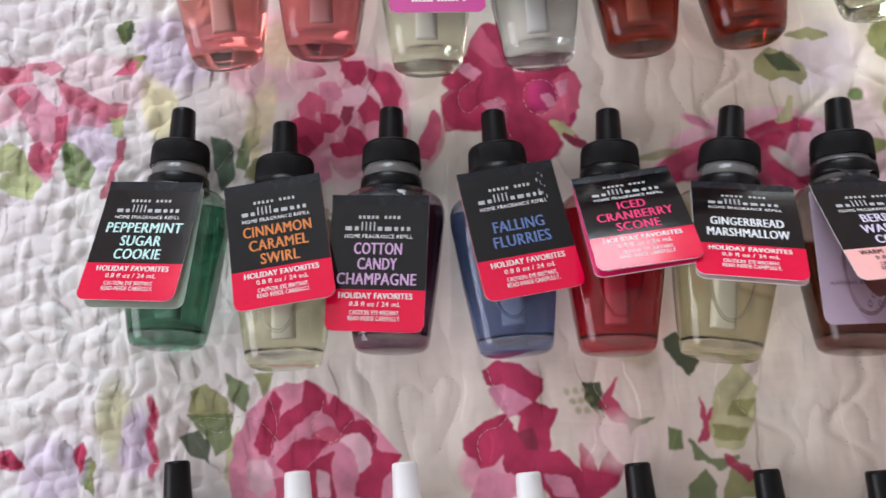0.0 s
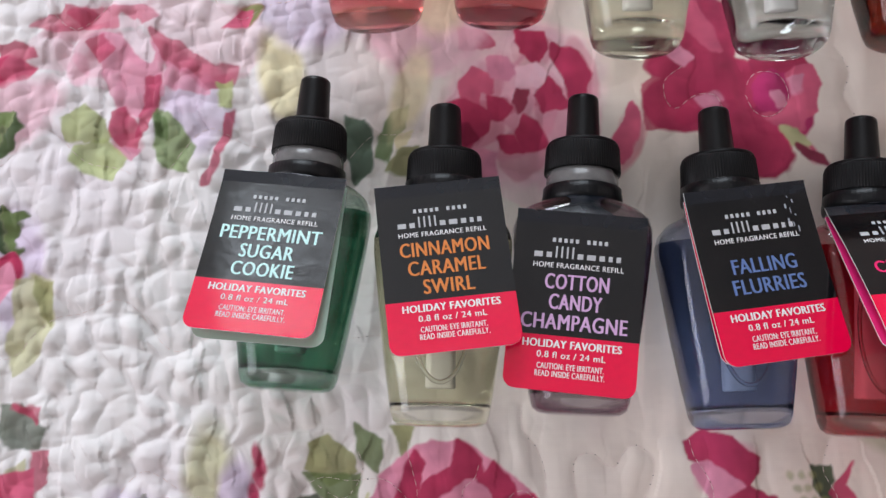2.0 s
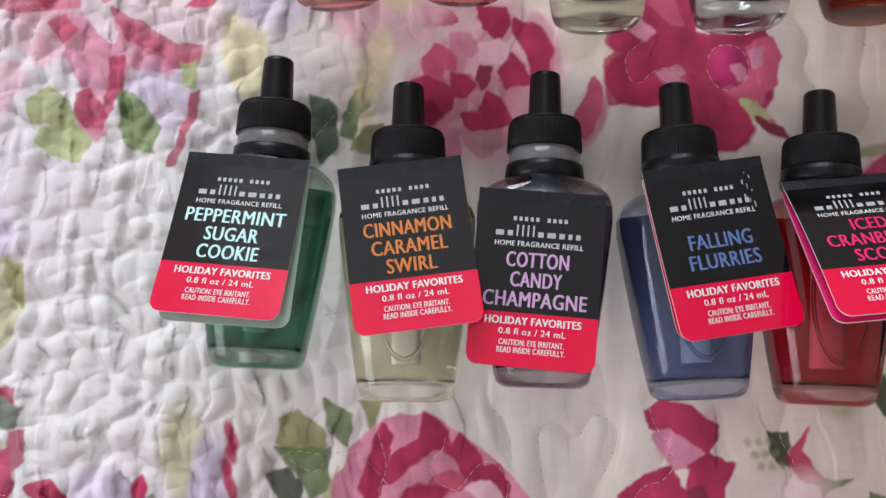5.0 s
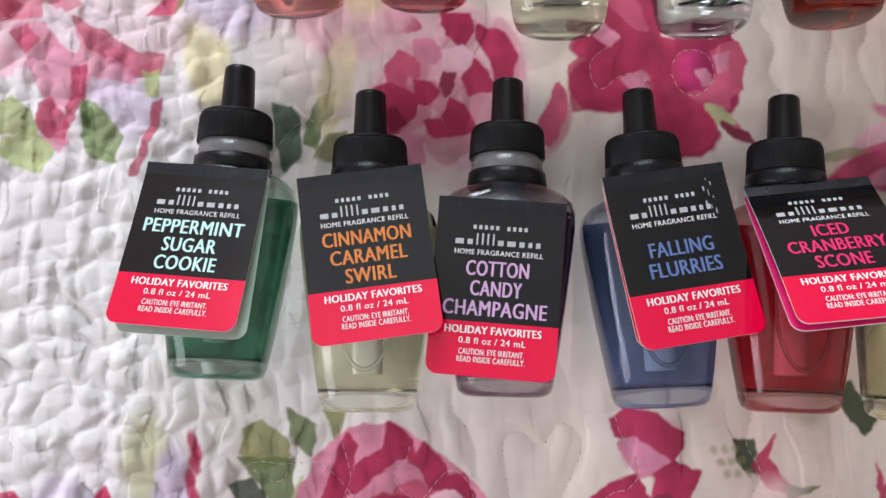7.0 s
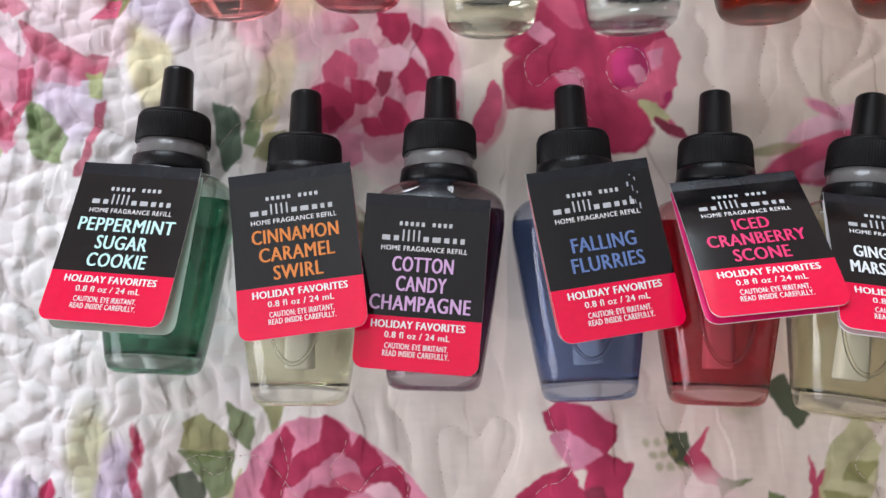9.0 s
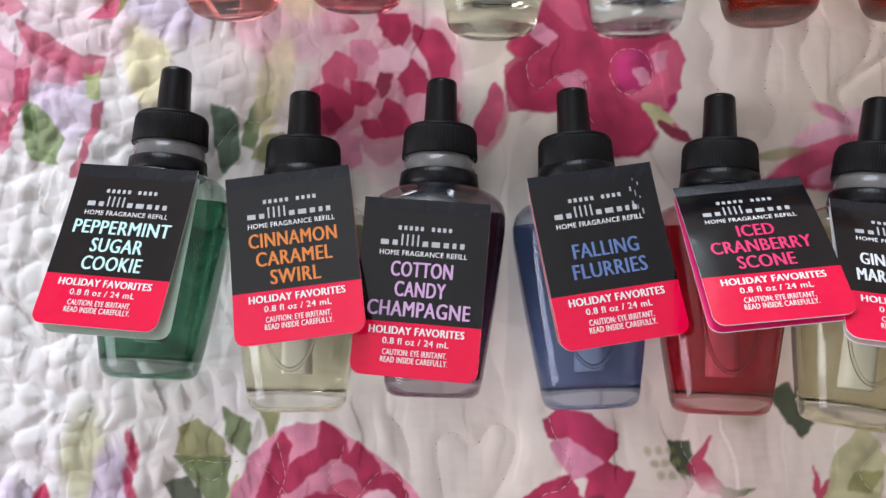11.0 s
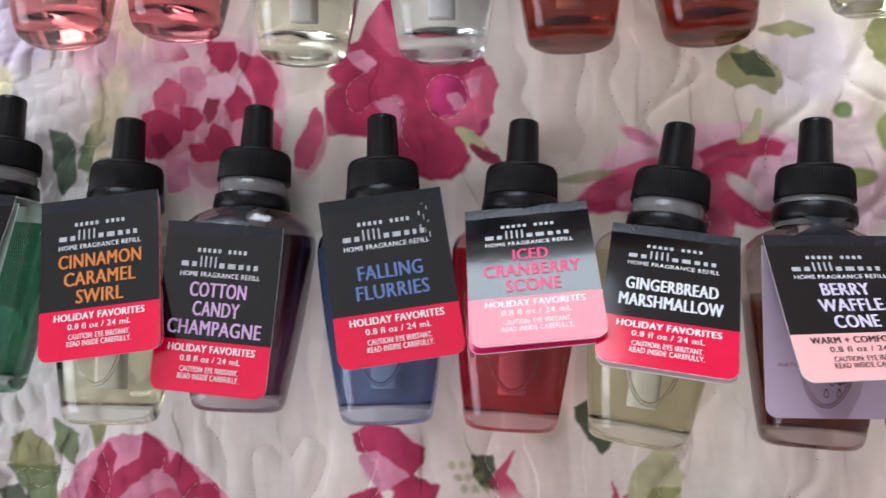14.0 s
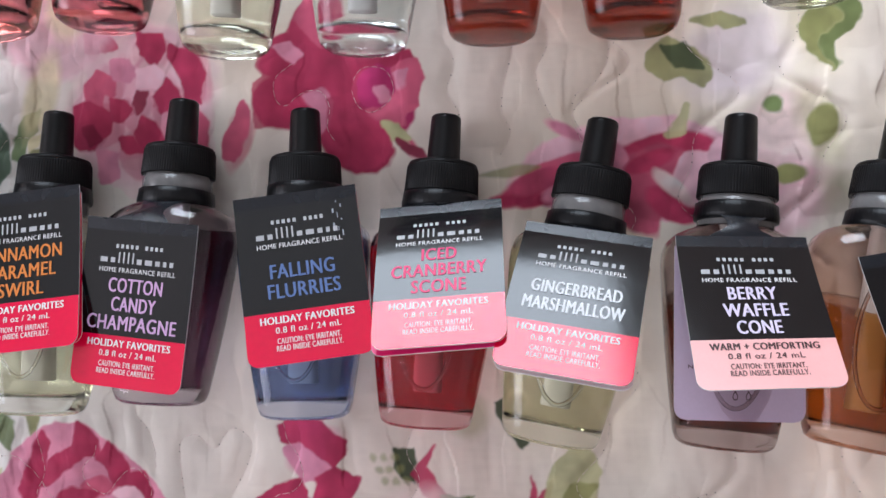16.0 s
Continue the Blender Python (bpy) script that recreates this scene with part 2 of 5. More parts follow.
# ---- the quilt: one sheet with its puffs, stitch lines and print ----
FX0, FX1, FY0, FY1, STEP = -0.165, 0.215, -0.005, 0.215, 0.00034


def outwards(edge, far, sign):
    out, d = [], STEP
    x = edge
    while abs(x - edge) < far:
        d = min(d * 1.2, 0.008)
        x += sign * d
        out.append(x)
    return out


xs = np.array(outwards(FX0, 0.62, -1)[::-1] + list(np.arange(FX0, FX1 + 1e-9, STEP)) + outwards(FX1, 0.57, 1))
ys = np.array(outwards(FY0, 0.68, -1)[::-1] + list(np.arange(FY0, FY1 + 1e-9, STEP)) + outwards(FY1, 0.66, 1))
GX, GY = np.meshgrid(xs, ys)


def hashed(i, j, seed):
    n = (i.astype(np.int64) * 374761393 + j.astype(np.int64) * 668265263 + seed * 974634777) & 0xFFFFFFFF
    n = ((n ^ (n >> 13)) * 1274126177) & 0xFFFFFFFF
    return ((n ^ (n >> 16)) & 0xFFFF) / 65535.0


def smooth_noise(x, y, seed):
    i, j = np.floor(x), np.floor(y)
    u, v = x - i, y - j
    u, v = u * u * (3 - 2 * u), v * v * (3 - 2 * v)
    return ((hashed(i, j, seed) * (1 - u) + hashed(i + 1, j, seed) * u) * (1 - v) + (hashed(i, j + 1, seed) * (1 - u) + hashed(i + 1, j + 1, seed) * u) * v) * 2 - 1


def fractal(x, y, seed, octaves=3):
    return sum(smooth_noise(x * 2**k, y * 2**k, seed + k) / 2**k for k in range(octaves)) / 1.75


def stitch_x(i, y):
    return -0.150 + 0.0265 * i + 0.0065 * np.sin(y / 0.0068 + 1.7 * i) + 0.0025 * np.sin(y / 0.0031 + 2.3 * i)


def stitch_y(j, x):
    return 0.004 + 0.043 * j + 0.006 * np.sin(x / 0.0074 + 2.1 * j) + 0.002 * np.sin(x / 0.0033 + j)


STITCH_COLS, STITCH_ROWS = (0, 1, 2, 3, 10, 11, 12, 13), 5

# meandering seams over the smoother part: loops in the blooms, a heart below the third bottle, scallops to the east
SEAMS = [
    [(0.052, 0.145), (0.0535, 0.141), (0.057, 0.139), (0.061, 0.141), (0.063, 0.145), (0.061, 0.150), (0.056, 0.151), (0.053, 0.149), (0.052, 0.145)],
    [(0.036, 0.153), (0.032, 0.150), (0.031, 0.147), (0.032, 0.143), (0.0345, 0.142), (0.037, 0.144), (0.040, 0.1455), (0.044, 0.145), (0.046, 0.141), (0.0455, 0.135), (0.049, 0.130)],
    [(-0.036, 0.060), (-0.036, 0.057), (-0.035, 0.053), (-0.034, 0.047), (-0.036, 0.041), (-0.034, 0.034)],
    [(-0.019, 0.054), (-0.020, 0.051), (-0.023, 0.048), (-0.022, 0.044), (-0.017, 0.041), (-0.013, 0.045), (-0.010, 0.0475), (-0.007, 0.047), (-0.004, 0.042), (-0.006, 0.034)],
    [(0.032, 0.059), (0.033, 0.055), (0.036, 0.050), (0.037, 0.045), (0.034, 0.0415), (0.030, 0.0405), (0.027, 0.037), (0.028, 0.030)],
    [(-0.008, 0.068), (-0.008, 0.062), (-0.005, 0.058), (-0.003, 0.052), (-0.003, 0.046)],
    [(0.006, 0.034), (0.005, 0.040), (0.004, 0.049), (0.004, 0.054), (0.006, 0.056), (0.009, 0.056), (0.0115, 0.0535), (0.014, 0.053), (0.016, 0.056), (0.019, 0.058), (0.023, 0.055), (0.023, 0.051), (0.021, 0.046), (0.018, 0.041), (0.015, 0.035)],
    [(0.094, 0.160), (0.094, 0.153), (0.092, 0.146), (0.091, 0.138), (0.093, 0.132), (0.090, 0.126)],
    [(0.103, 0.160), (0.103, 0.154), (0.100, 0.147), (0.102, 0.139), (0.105, 0.133)],
    [(0.119, 0.156), (0.118, 0.149), (0.114, 0.143), (0.110, 0.141), (0.109, 0.136), (0.112, 0.130)],
    [(0.076, 0.158), (0.079, 0.151), (0.077, 0.144), (0.080, 0.137), (0.077, 0.130), (0.079, 0.124)],
    [(0.126, 0.030), (0.127, 0.036), (0.130, 0.040), (0.1325, 0.0385), (0.134, 0.037), (0.137, 0.040), (0.141, 0.0395), (0.144, 0.035), (0.144, 0.028)],
    [(-0.058, 0.050), (-0.053, 0.047), (-0.050, 0.048), (-0.047, 0.054), (-0.049, 0.060)],
    [(0.066, 0.058), (0.064, 0.051), (0.067, 0.044), (0.064, 0.037), (0.067, 0.030)],
]


def smooth_line(points, step=0.0007):
    """Points along a rounded line through the given turns."""
    p = np.array([points[0]] + list(points) + [points[-1]])
    out = []
    for a, b, c, d in zip(p, p[1:], p[2:], p[3:]):
        n = max(2, int(np.hypot(*(c - b)) / step))
        for f in np.arange(n) / n:
            out.append(0.5 * (2 * b + (c - a) * f + (2 * a - 5 * b + 4 * c - d) * f * f + (3 * b - a - 3 * c + d) * f**3))
    return np.array(out)


SEAM_PTS = [smooth_line(seam) for seam in SEAMS]

# where the bottles lie: base x, base y, turn, size
MID_AT = [(-0.0631, 0.0728, -4.5, 1.010), (-0.0280, 0.0637, -2.3, 1.025), (0.0041, 0.0657, -3.9, 1.020), (0.0410, 0.0616, -0.2, 1.018),
          (0.0706, 0.0591, -5.1, 1.012), (0.1000, 0.0550, -11.8, 1.045), (0.1404, 0.0533, -6.4, 1.045), (0.1696, 0.0529, -12.5, 1.04)]
FAR_AT = [(-0.0410, 0.1625, 3.0, 1.02), (-0.0108, 0.1625, -3.0, 1.02), (0.0222, 0.1538, -3.0, 1.0), (0.0575, 0.1525, -2.0, 1.0), (0.0897, 0.1534, -2.0, 0.99), (0.1237, 0.1532, -1.0, 1.0), (0.1652, 0.1583, 0.0, 1.0)]
NEAR_AT = [(-0.0620, -0.0380, 0.5, 1.02), (-0.0270, -0.0440, 0.0, 1.02), (0.0050, -0.0440, 0.0, 1.02), (0.0410, -0.0500, 0.0, 1.02), (0.0730, -0.0500, 0.0, 1.02), (0.1100, -0.0550, 0.0, 1.02), (0.1420, -0.0580, 0.0, 1.02)]
AXIS, DIP = 0.0105, -3.8


def dents(x, y):
    """How deep the bottles press into the soft quilt."""
    deep = np.zeros(np.shape(x))
    for bx, by, turn, size in MID_AT + FAR_AT + NEAR_AT:
        c, s = math.cos(radians(turn)), math.sin(radians(turn))
        u, v = (x - bx) * c + (y - by) * s, -(x - bx) * s + (y - by) * c
        deep = np.maximum(deep, 0.0046 * np.exp(-((np.abs(u) / 0.0185) ** 4) - (np.abs(v - 0.036) / 0.026) ** 4))
    return deep



def pillows(x, y, wide, tall, seed):
    """Soft oblong puffs in uneven rows: 0 in the seams, up to 1 on top, each puff with a fullness of its own."""
    v = y / tall + 0.55 * fractal(x * 0.5 / tall, y * 0.3 / tall, seed, 3)
    j = np.floor(v)
    fv = v - j
    u = x / wide + 7.3 * hashed(j, j * 0, seed + 1) + 0.45 * fractal(x * 0.4 / wide, y * 0.7 / wide, seed + 2, 3)
    i = np.floor(u)
    e0, e1 = 0.7 * (hashed(i, j, seed + 3) - 0.5), 0.7 * (hashed(i + 1, j, seed + 3) - 0.5)
    fu = np.clip((u - i - e0) / (1 + e1 - e0), 0, 1)
    full = 0.2 + 0.8 * hashed(i, j, seed + 4)
    return full * np.clip(1 - (2 * fu - 1) ** 2, 0, 1) ** 0.95 * np.clip(1 - (2 * fv - 1) ** 2, 0, 1) ** 0.85


def seam_groove(x, y):
    """The pull of the meandering quilting seams on the cloth."""
    out = np.zeros(np.shape(x))
    for seam in SEAM_PTS:
        lo, hi = seam.min(0) - 0.007, seam.max(0) + 0.007
        near = np.nonzero((x > lo[0]) & (x < hi[0]) & (y > lo[1]) & (y < hi[1]))
        px, py = x[near], y[near]
        d = np.full(px.shape, 1.0)
        for qx, qy in seam:
            d = np.minimum(d, (px - qx) ** 2 + (py - qy) ** 2)
        out[near] = np.maximum(out[near], np.exp(-d / 0.0022 ** 2) + 0.35 * np.exp(-d / 0.0007 ** 2))
    return out


def relief(x, y):
    left = 1 / (1 + np.exp((x + 0.040) / 0.012))
    inner = np.clip(np.minimum(np.minimum(x - FX0, FX1 - x), np.minimum(y - FY0, FY1 - y)) / 0.01, 0, 1)
    wx, wy = x + 0.0012 * fractal(x * 110, y * 110, 3, 2), y + 0.0012 * fractal(x * 110, y * 110, 9, 2)
    small, mid, wide = pillows(wx, wy, 0.0065, 0.0104, 21), pillows(wx + 0.5 * wy, wy - 0.3 * wx, 0.0105, 0.0070, 24), pillows(wx, wy, 0.013, 0.022, 27)
    h = left * (0.0016 * (small - 0.4) + 0.0011 * (mid - 0.4) + 0.0009 * (wide - 0.4)) + (1 - left) * 0.0008 * (wide - 0.4)
    h = h + left * 0.00013 * np.sin(x / 0.0008 + 3 * fractal(x * 60, y * 30, 5, 2)) * np.clip(fractal(x * 70, y * 50, 15, 2) + 0.2, 0, 1)
    h = h + (0.5 + 0.5 * left) * (0.0002 * fractal(x * 420, y * 130, 61, 2) + 0.0002 * fractal(x * 130, y * 460, 62, 2))
    h = h + 0.0005 * fractal(x * 120, y * 45, 31, 3) + 0.0011 * fractal(x * 22, y * 16, 41, 2)
    for i in STITCH_COLS:
        h = h - 0.0007 * np.exp(-((x - stitch_x(i, y)) / 0.0022) ** 2)
    for j in range(STITCH_ROWS):
        h = h - 0.0008 * left * np.exp(-((y - stitch_y(j, x)) / 0.0021) ** 2)
    h = h - 0.00045 * seam_groove(x, y)
    return h * inner - 0.0012 - 0.002 * (1 - inner) - dents(x, y)


GZ = relief(GX, GY)
ink = np.ones(GX.shape + (3,)) * np.array(lin(231, 228, 226))


def wash(mask, rgb):
    """Lay a colour over the print where mask is 1."""
    a = np.clip(mask, 0, 1)[..., None]
    return a * np.array(lin(*rgb)), 1 - a


def tint_all():
    """Broad cream, lilac and blush washes over the cloth, cream and blush mostly to the east."""
    global ink
    right = 1 / (1 + np.exp(-(GX + 0.03) / 0.02))
    for seed, rgb, part_of, strength in ((51, (226, 213, 194), right, 0.95), (52, (221, 205, 219), 1 - 0.6 * right, 0.3), (53, (230, 192, 190), right * 0.92 + 0.08, 0.38)):
        m = np.clip(fractal(GX * 26, GY * 26, seed, 3) * 1.6 + 0.22, 0, 1) * part_of * strength
        a, b = wash(m, rgb)
        ink = ink * b + a
    a, b = wash(right * 0.6, (228, 214, 194))
    ink = ink * b + a


tint_all()


def patch(cx, cy, reach):
    i0, i1 = np.searchsorted(xs, [cx - reach, cx + reach])
    j0, j1 = np.searchsorted(ys, [cy - reach, cy + reach])
    return slice(j0, j1), slice(i0, i1)


def lay(sl, inside, rgb, soft=0.0008, mottle=0.34, seed=1, opacity=1.0):
    """inside: metres within the outline (minus outside). Watercolour: uneven depth, a crisp rim."""
    x, y = GX[sl], GY[sl]
    m = np.clip(inside / soft + 0.5, 0, 1) * opacity
    depth = 1 + mottle * fractal(x * 170, y * 170, seed, 3)
    col = np.array(lin(*rgb)) * depth[..., None]
    ink[sl] = ink[sl] * (1 - m[..., None]) + col * m[..., None]


def blob(cx, cy, rx, ry, turn, rgb, seed=1, rough=0.25, opacity=1.0, soft=0.0008):
    sl = patch(cx, cy, 1.7 * max(rx, ry))
    x, y = GX[sl] - cx, GY[sl] - cy
    c, s = math.cos(radians(turn)), math.sin(radians(turn))
    u, v = (x * c + y * s) / rx, (-x * s + y * c) / ry
    ang = np.arctan2(v, u) / (2 * math.pi) * 9 + 0.37 * seed
    k = np.floor(ang)
    knots = (hashed(k % 9, k * 0 + seed, 5) * (1 - ang + k) + hashed((k + 1) % 9, k * 0 + seed, 5) * (ang - k))
    r = np.hypot(u, v) * (1.14 - 0.3 * knots) + 0.6 * rough * (fractal(GX[sl] * 0.9 / max(rx, ry) + seed, GY[sl] * 0.9 / max(rx, ry), seed, 3) + 0.35 * fractal(GX[sl] * 380, GY[sl] * 380, seed + 9, 2))
    lay(sl, (1 - r) * min(rx, ry), rgb, soft, seed=seed, opacity=opacity)


def cut_shape(points, rgb, seed=1, opacity=1.0, soft=0.0006, spread=0.0007):
    """A crisp many-sided patch of print with faintly wandering edges."""
    p = np.array(points)
    mid, reach = p.mean(0), 1.15 * np.abs(p - p.mean(0)).max() + 0.002
    sl = patch(mid[0], mid[1], reach)
    x = GX[sl] + 0.0012 * fractal(GX[sl] * 230, GY[sl] * 230, seed, 3)
    y = GY[sl] + 0.0012 * fractal(GX[sl] * 230, GY[sl] * 230, seed + 31, 3)
    away, odd = np.full(x.shape, 1.0), np.zeros(x.shape, bool)
    for (ax, ay), (bx, by) in zip(p, np.roll(p, -1, 0)):
        ex, ey = bx - ax, by - ay
        f = np.clip(((x - ax) * ex + (y - ay) * ey) / (ex * ex + ey * ey + 1e-12), 0, 1)
        away = np.minimum(away, np.hypot(x - ax - f * ex, y - ay - f * ey))
        if ay != by:
            odd ^= ((ay > y) != (by > y)) & (x < ex * (y - ay) / ey + ax)
    lay(sl, np.where(odd, away, -away) + spread, rgb, soft, seed=seed, opacity=opacity)


def cut_shapes(shapes, seed, opacity=1.0, spread=0.0007):
    for n, (rgb, points) in enumerate(shapes):
        cut_shape(points, rgb, seed + 5 * n, opacity, spread=spread)


def petal(x0, y0, length, width, turn, rgb, seed=1, rim=None, opacity=1.0):
    """A petal or leaf blade from its foot, with a broad far end."""
    sl = patch(x0, y0, length * 1.25)
    x, y = GX[sl] - x0, GY[sl] - y0
    c, s = math.cos(radians(turn)), math.sin(radians(turn))
    u, v = (x * c + y * s) / length, (-x * s + y * c)
    u = u + 0.10 * fractal(GX[sl] * 1.6 / length, GY[sl] * 1.6 / length, seed, 3)
    v = v + 0.22 * width * fractal(GX[sl] * 1.8 / length, GY[sl] * 1.8 / length, seed + 5, 3)
    half = width * 0.5 * np.sin(np.pi * np.clip(u, 0, 1) ** 1.35) ** 0.75
    inside = np.where((u > 0) & (u < 1), half - np.abs(v), -1.0)
    lay(sl, inside, rgb, seed=seed, opacity=opacity)
    if rim:
        lay(sl, np.minimum(inside, (u - 0.62 - 0.15 * np.cos(v / width * 5)) * length), rim, seed=seed + 2, opacity=opacity)


def leaf(x0, y0, length, width, turn, rgb, dark, seed=1):
    """Two halves of different green along a midrib."""
    sl = patch(x0, y0, length * 1.2)
    x, y = GX[sl] - x0, GY[sl] - y0
    c, s = math.cos(radians(turn)), math.sin(radians(turn))
    u, v = (x * c + y * s) / length, (-x * s + y * c)
    v = v + 0.34 * width * fractal(GX[sl] * 3.5 / length, GY[sl] * 3.5 / length, seed, 3) + 0.12 * width * np.sin(3 * u)
    half = width * 0.5 * np.sin(np.pi * np.clip(u, 0, 1) ** 0.8)
    inside = np.where((u > 0) & (u < 1), half - np.abs(v), -1.0)
    lay(sl, inside, rgb, seed=seed)
    lay(sl, np.minimum(inside, v + 0.1 * width * fractal(GX[sl] * 5 / length, GY[sl] * 5 / length, seed + 3, 2)), dark, seed=seed + 1, opacity=0.8)
    lay(sl, np.minimum(inside, 0.00035 - np.abs(v)), (190, 188, 150), seed=seed, opacity=0.2)


MAG, DEEP, ROSE, PINK, PALE, BLUSH = (180, 54, 90), (150, 38, 72), (202, 92, 120), (220, 142, 166), (232, 186, 198), (236, 208, 206)
GREEN, DARKG, OLIVE, LIME = (108, 124, 76), (64, 78, 52), (146, 146, 94), (190, 188, 142)
LILAC, YELLOW, WHITE, WINE, VIOLET = (208, 192, 214), (222, 212, 168), (234, 228, 230), (140, 52, 74), (188, 50, 108)


# spray on the west side, with pale and magenta petals hanging down
def dabs(strokes, seed, rough=0.28, opacity=1.0):
    """Brush dabs of a bloom: x, y, half length, half width, turn, colour."""
    for n, (x, y, rx, ry, a, rgb) in enumerate(strokes):
        blob(x, y, rx * 1.17, ry * 1.17, a, rgb, seed + 3 * n, rough, opacity)


SPRAY = (
    (-0.1009, 0.1633, 0.0258, 0.0101, -2, PALE), (-0.1206, 0.1672, 0.0082, 0.0020, 6, MAG), (-0.1274, 0.1617, 0.0047, 0.0047, -2, PALE), (-0.1141, 0.1605, 0.0058, 0.0047, -22, PINK),
    (-0.1138, 0.1625, 0.0034, 0.0017, 33, MAG), (-0.1203, 0.1566, 0.0026, 0.0039, -12, PINK), (-0.1052, 0.1610, 0.0022, 0.0037, 28, MAG), (-0.0954, 0.1591, 0.0074, 0.0026, -34, MAG),
    (-0.0884, 0.1549, 0.0074, 0.0026, -22, PINK), (-0.0822, 0.1527, 0.0039, 0.0014, 16, MAG), (-0.1046, 0.1506, 0.0048, 0.0089, -10, PINK), (-0.0930, 0.1502, 0.0066, 0.0048, -22, PALE),
    (-0.0999, 0.1488, 0.0015, 0.0048, -10, MAG), (-0.1086, 0.1412, 0.0019, 0.0048, -2, MAG), (-0.1062, 0.1364, 0.0035, 0.0023, -2, ROSE),
)
dabs(SPRAY, 300, 0.36, 0.4)
blob(-0.067, 0.153, 0.0055, 0.013, 8, YELLOW, 375, 0.25, 0.85, 0.002)
blob(-0.090, 0.143, 0.010, 0.009, 0, LILAC, 376, 0.4, 0.7, 0.004)
blob(-0.060, 0.175, 0.016, 0.012, 0, LILAC, 377, 0.4, 0.75, 0.004)
SPRAY_PETALS = (
    (ROSE, ((-0.1222, 0.1725), (-0.1043, 0.1739), (-0.0995, 0.1706), (-0.1057, 0.1683), (-0.119, 0.1687))),
    (MAG, ((-0.133, 0.169), (-0.1237, 0.1732), (-0.1162, 0.1714), (-0.1202, 0.1681), (-0.1279, 0.1677))),
    (PINK, ((-0.1142, 0.1661), (-0.1041, 0.1661), (-0.098, 0.1579), (-0.0978, 0.149), (-0.1035, 0.1443), (-0.1094, 0.1463), (-0.113, 0.1555))),
    (MAG, ((-0.1174, 0.1633), (-0.1137, 0.1657), (-0.1111, 0.1616), (-0.1143, 0.1591))),
    (WHITE, ((-0.1095, 0.1709), (-0.1048, 0.1692), (-0.1001, 0.1606), (-0.1017, 0.158), (-0.1063, 0.1637), (-0.1086, 0.1662))),
    (MAG, ((-0.1012, 0.1668), (-0.0937, 0.1627), (-0.0847, 0.1557), (-0.0781, 0.1555), (-0.0795, 0.1522), (-0.0861, 0.1502), (-0.0906, 0.1546), (-0.0965, 0.1579))),
    (PINK, ((-0.0965, 0.1579), (-0.0906, 0.1546), (-0.0858, 0.1499), (-0.0919, 0.1504), (-0.0971, 0.1521))),
)
SPRAY_DROPS = (
    (MAG, ((-0.1023, 0.1537), (-0.0985, 0.1544), (-0.099, 0.1453), (-0.1016, 0.1392), (-0.1042, 0.1386), (-0.1024, 0.1461))),
    (MAG, ((-0.1109, 0.1448), (-0.1072, 0.1462), (-0.1031, 0.1393), (-0.1038, 0.1347), (-0.1084, 0.1354), (-0.1111, 0.1395))),
    (PINK, ((-0.1098, 0.1361), (-0.1033, 0.135), (-0.1052, 0.1324))),
    (MAG, ((-0.081, 0.144), (-0.0794, 0.1448), (-0.0798, 0.1387), (-0.0822, 0.1336), (-0.0848, 0.1253), (-0.087, 0.1254), (-0.0843, 0.1329), (-0.0824, 0.1381))),
    (MAG, ((-0.1411, 0.1637), (-0.1367, 0.1642), (-0.131, 0.1622), (-0.1306, 0.1603), (-0.1365, 0.1595), (-0.141, 0.1606))),
)
SPRAY_LEAVES = (
    ((128, 148, 92), ((-0.0992, 0.1451), (-0.0968, 0.1445), (-0.0917, 0.1391), (-0.0893, 0.1345), (-0.0908, 0.1284), (-0.0966, 0.1295), (-0.0998, 0.1355))),
    ((92, 114, 66), ((-0.0988, 0.1445), (-0.0962, 0.1422), (-0.0966, 0.1377), (-0.099, 0.1385))),
    ((158, 166, 110), ((-0.124, 0.1436), (-0.1183, 0.1474), (-0.1122, 0.1426), (-0.1112, 0.1373), (-0.1179, 0.1372), (-0.1232, 0.1383))),
    ((172, 182, 124), ((-0.1208, 0.1366), (-0.1121, 0.1373), (-0.1067, 0.1327), (-0.1103, 0.1266), (-0.1176, 0.1282), (-0.1209, 0.1316))),
    ((158, 166, 110), ((-0.0839, 0.1523), (-0.0801, 0.1516), (-0.0807, 0.1456), (-0.0831, 0.1456))),
)
petal(-0.083, 0.167, 0.013, 0.005, 25, ROSE, 378, OLIVE)
leaf(-0.076, 0.186, 0.009, 0.006, 250, GREEN, DARKG, 380)
cut_shapes(SPRAY_PETALS, 310, 0.74)
cut_shapes(SPRAY_DROPS, 340, 0.84, 0.0004)
cut_shapes(SPRAY_LEAVES, 360, 0.88, 0.0003)
petal(-0.130, 0.158, 0.014, 0.008, 190, ROSE, 381, MAG)
blob(-0.134, 0.146, 0.010, 0.008, 30, PALE, 382, 0.4, 0.8, 0.003)
leaf(-0.137, 0.146, 0.016, 0.011, 250, GREEN, DARKG, 383)

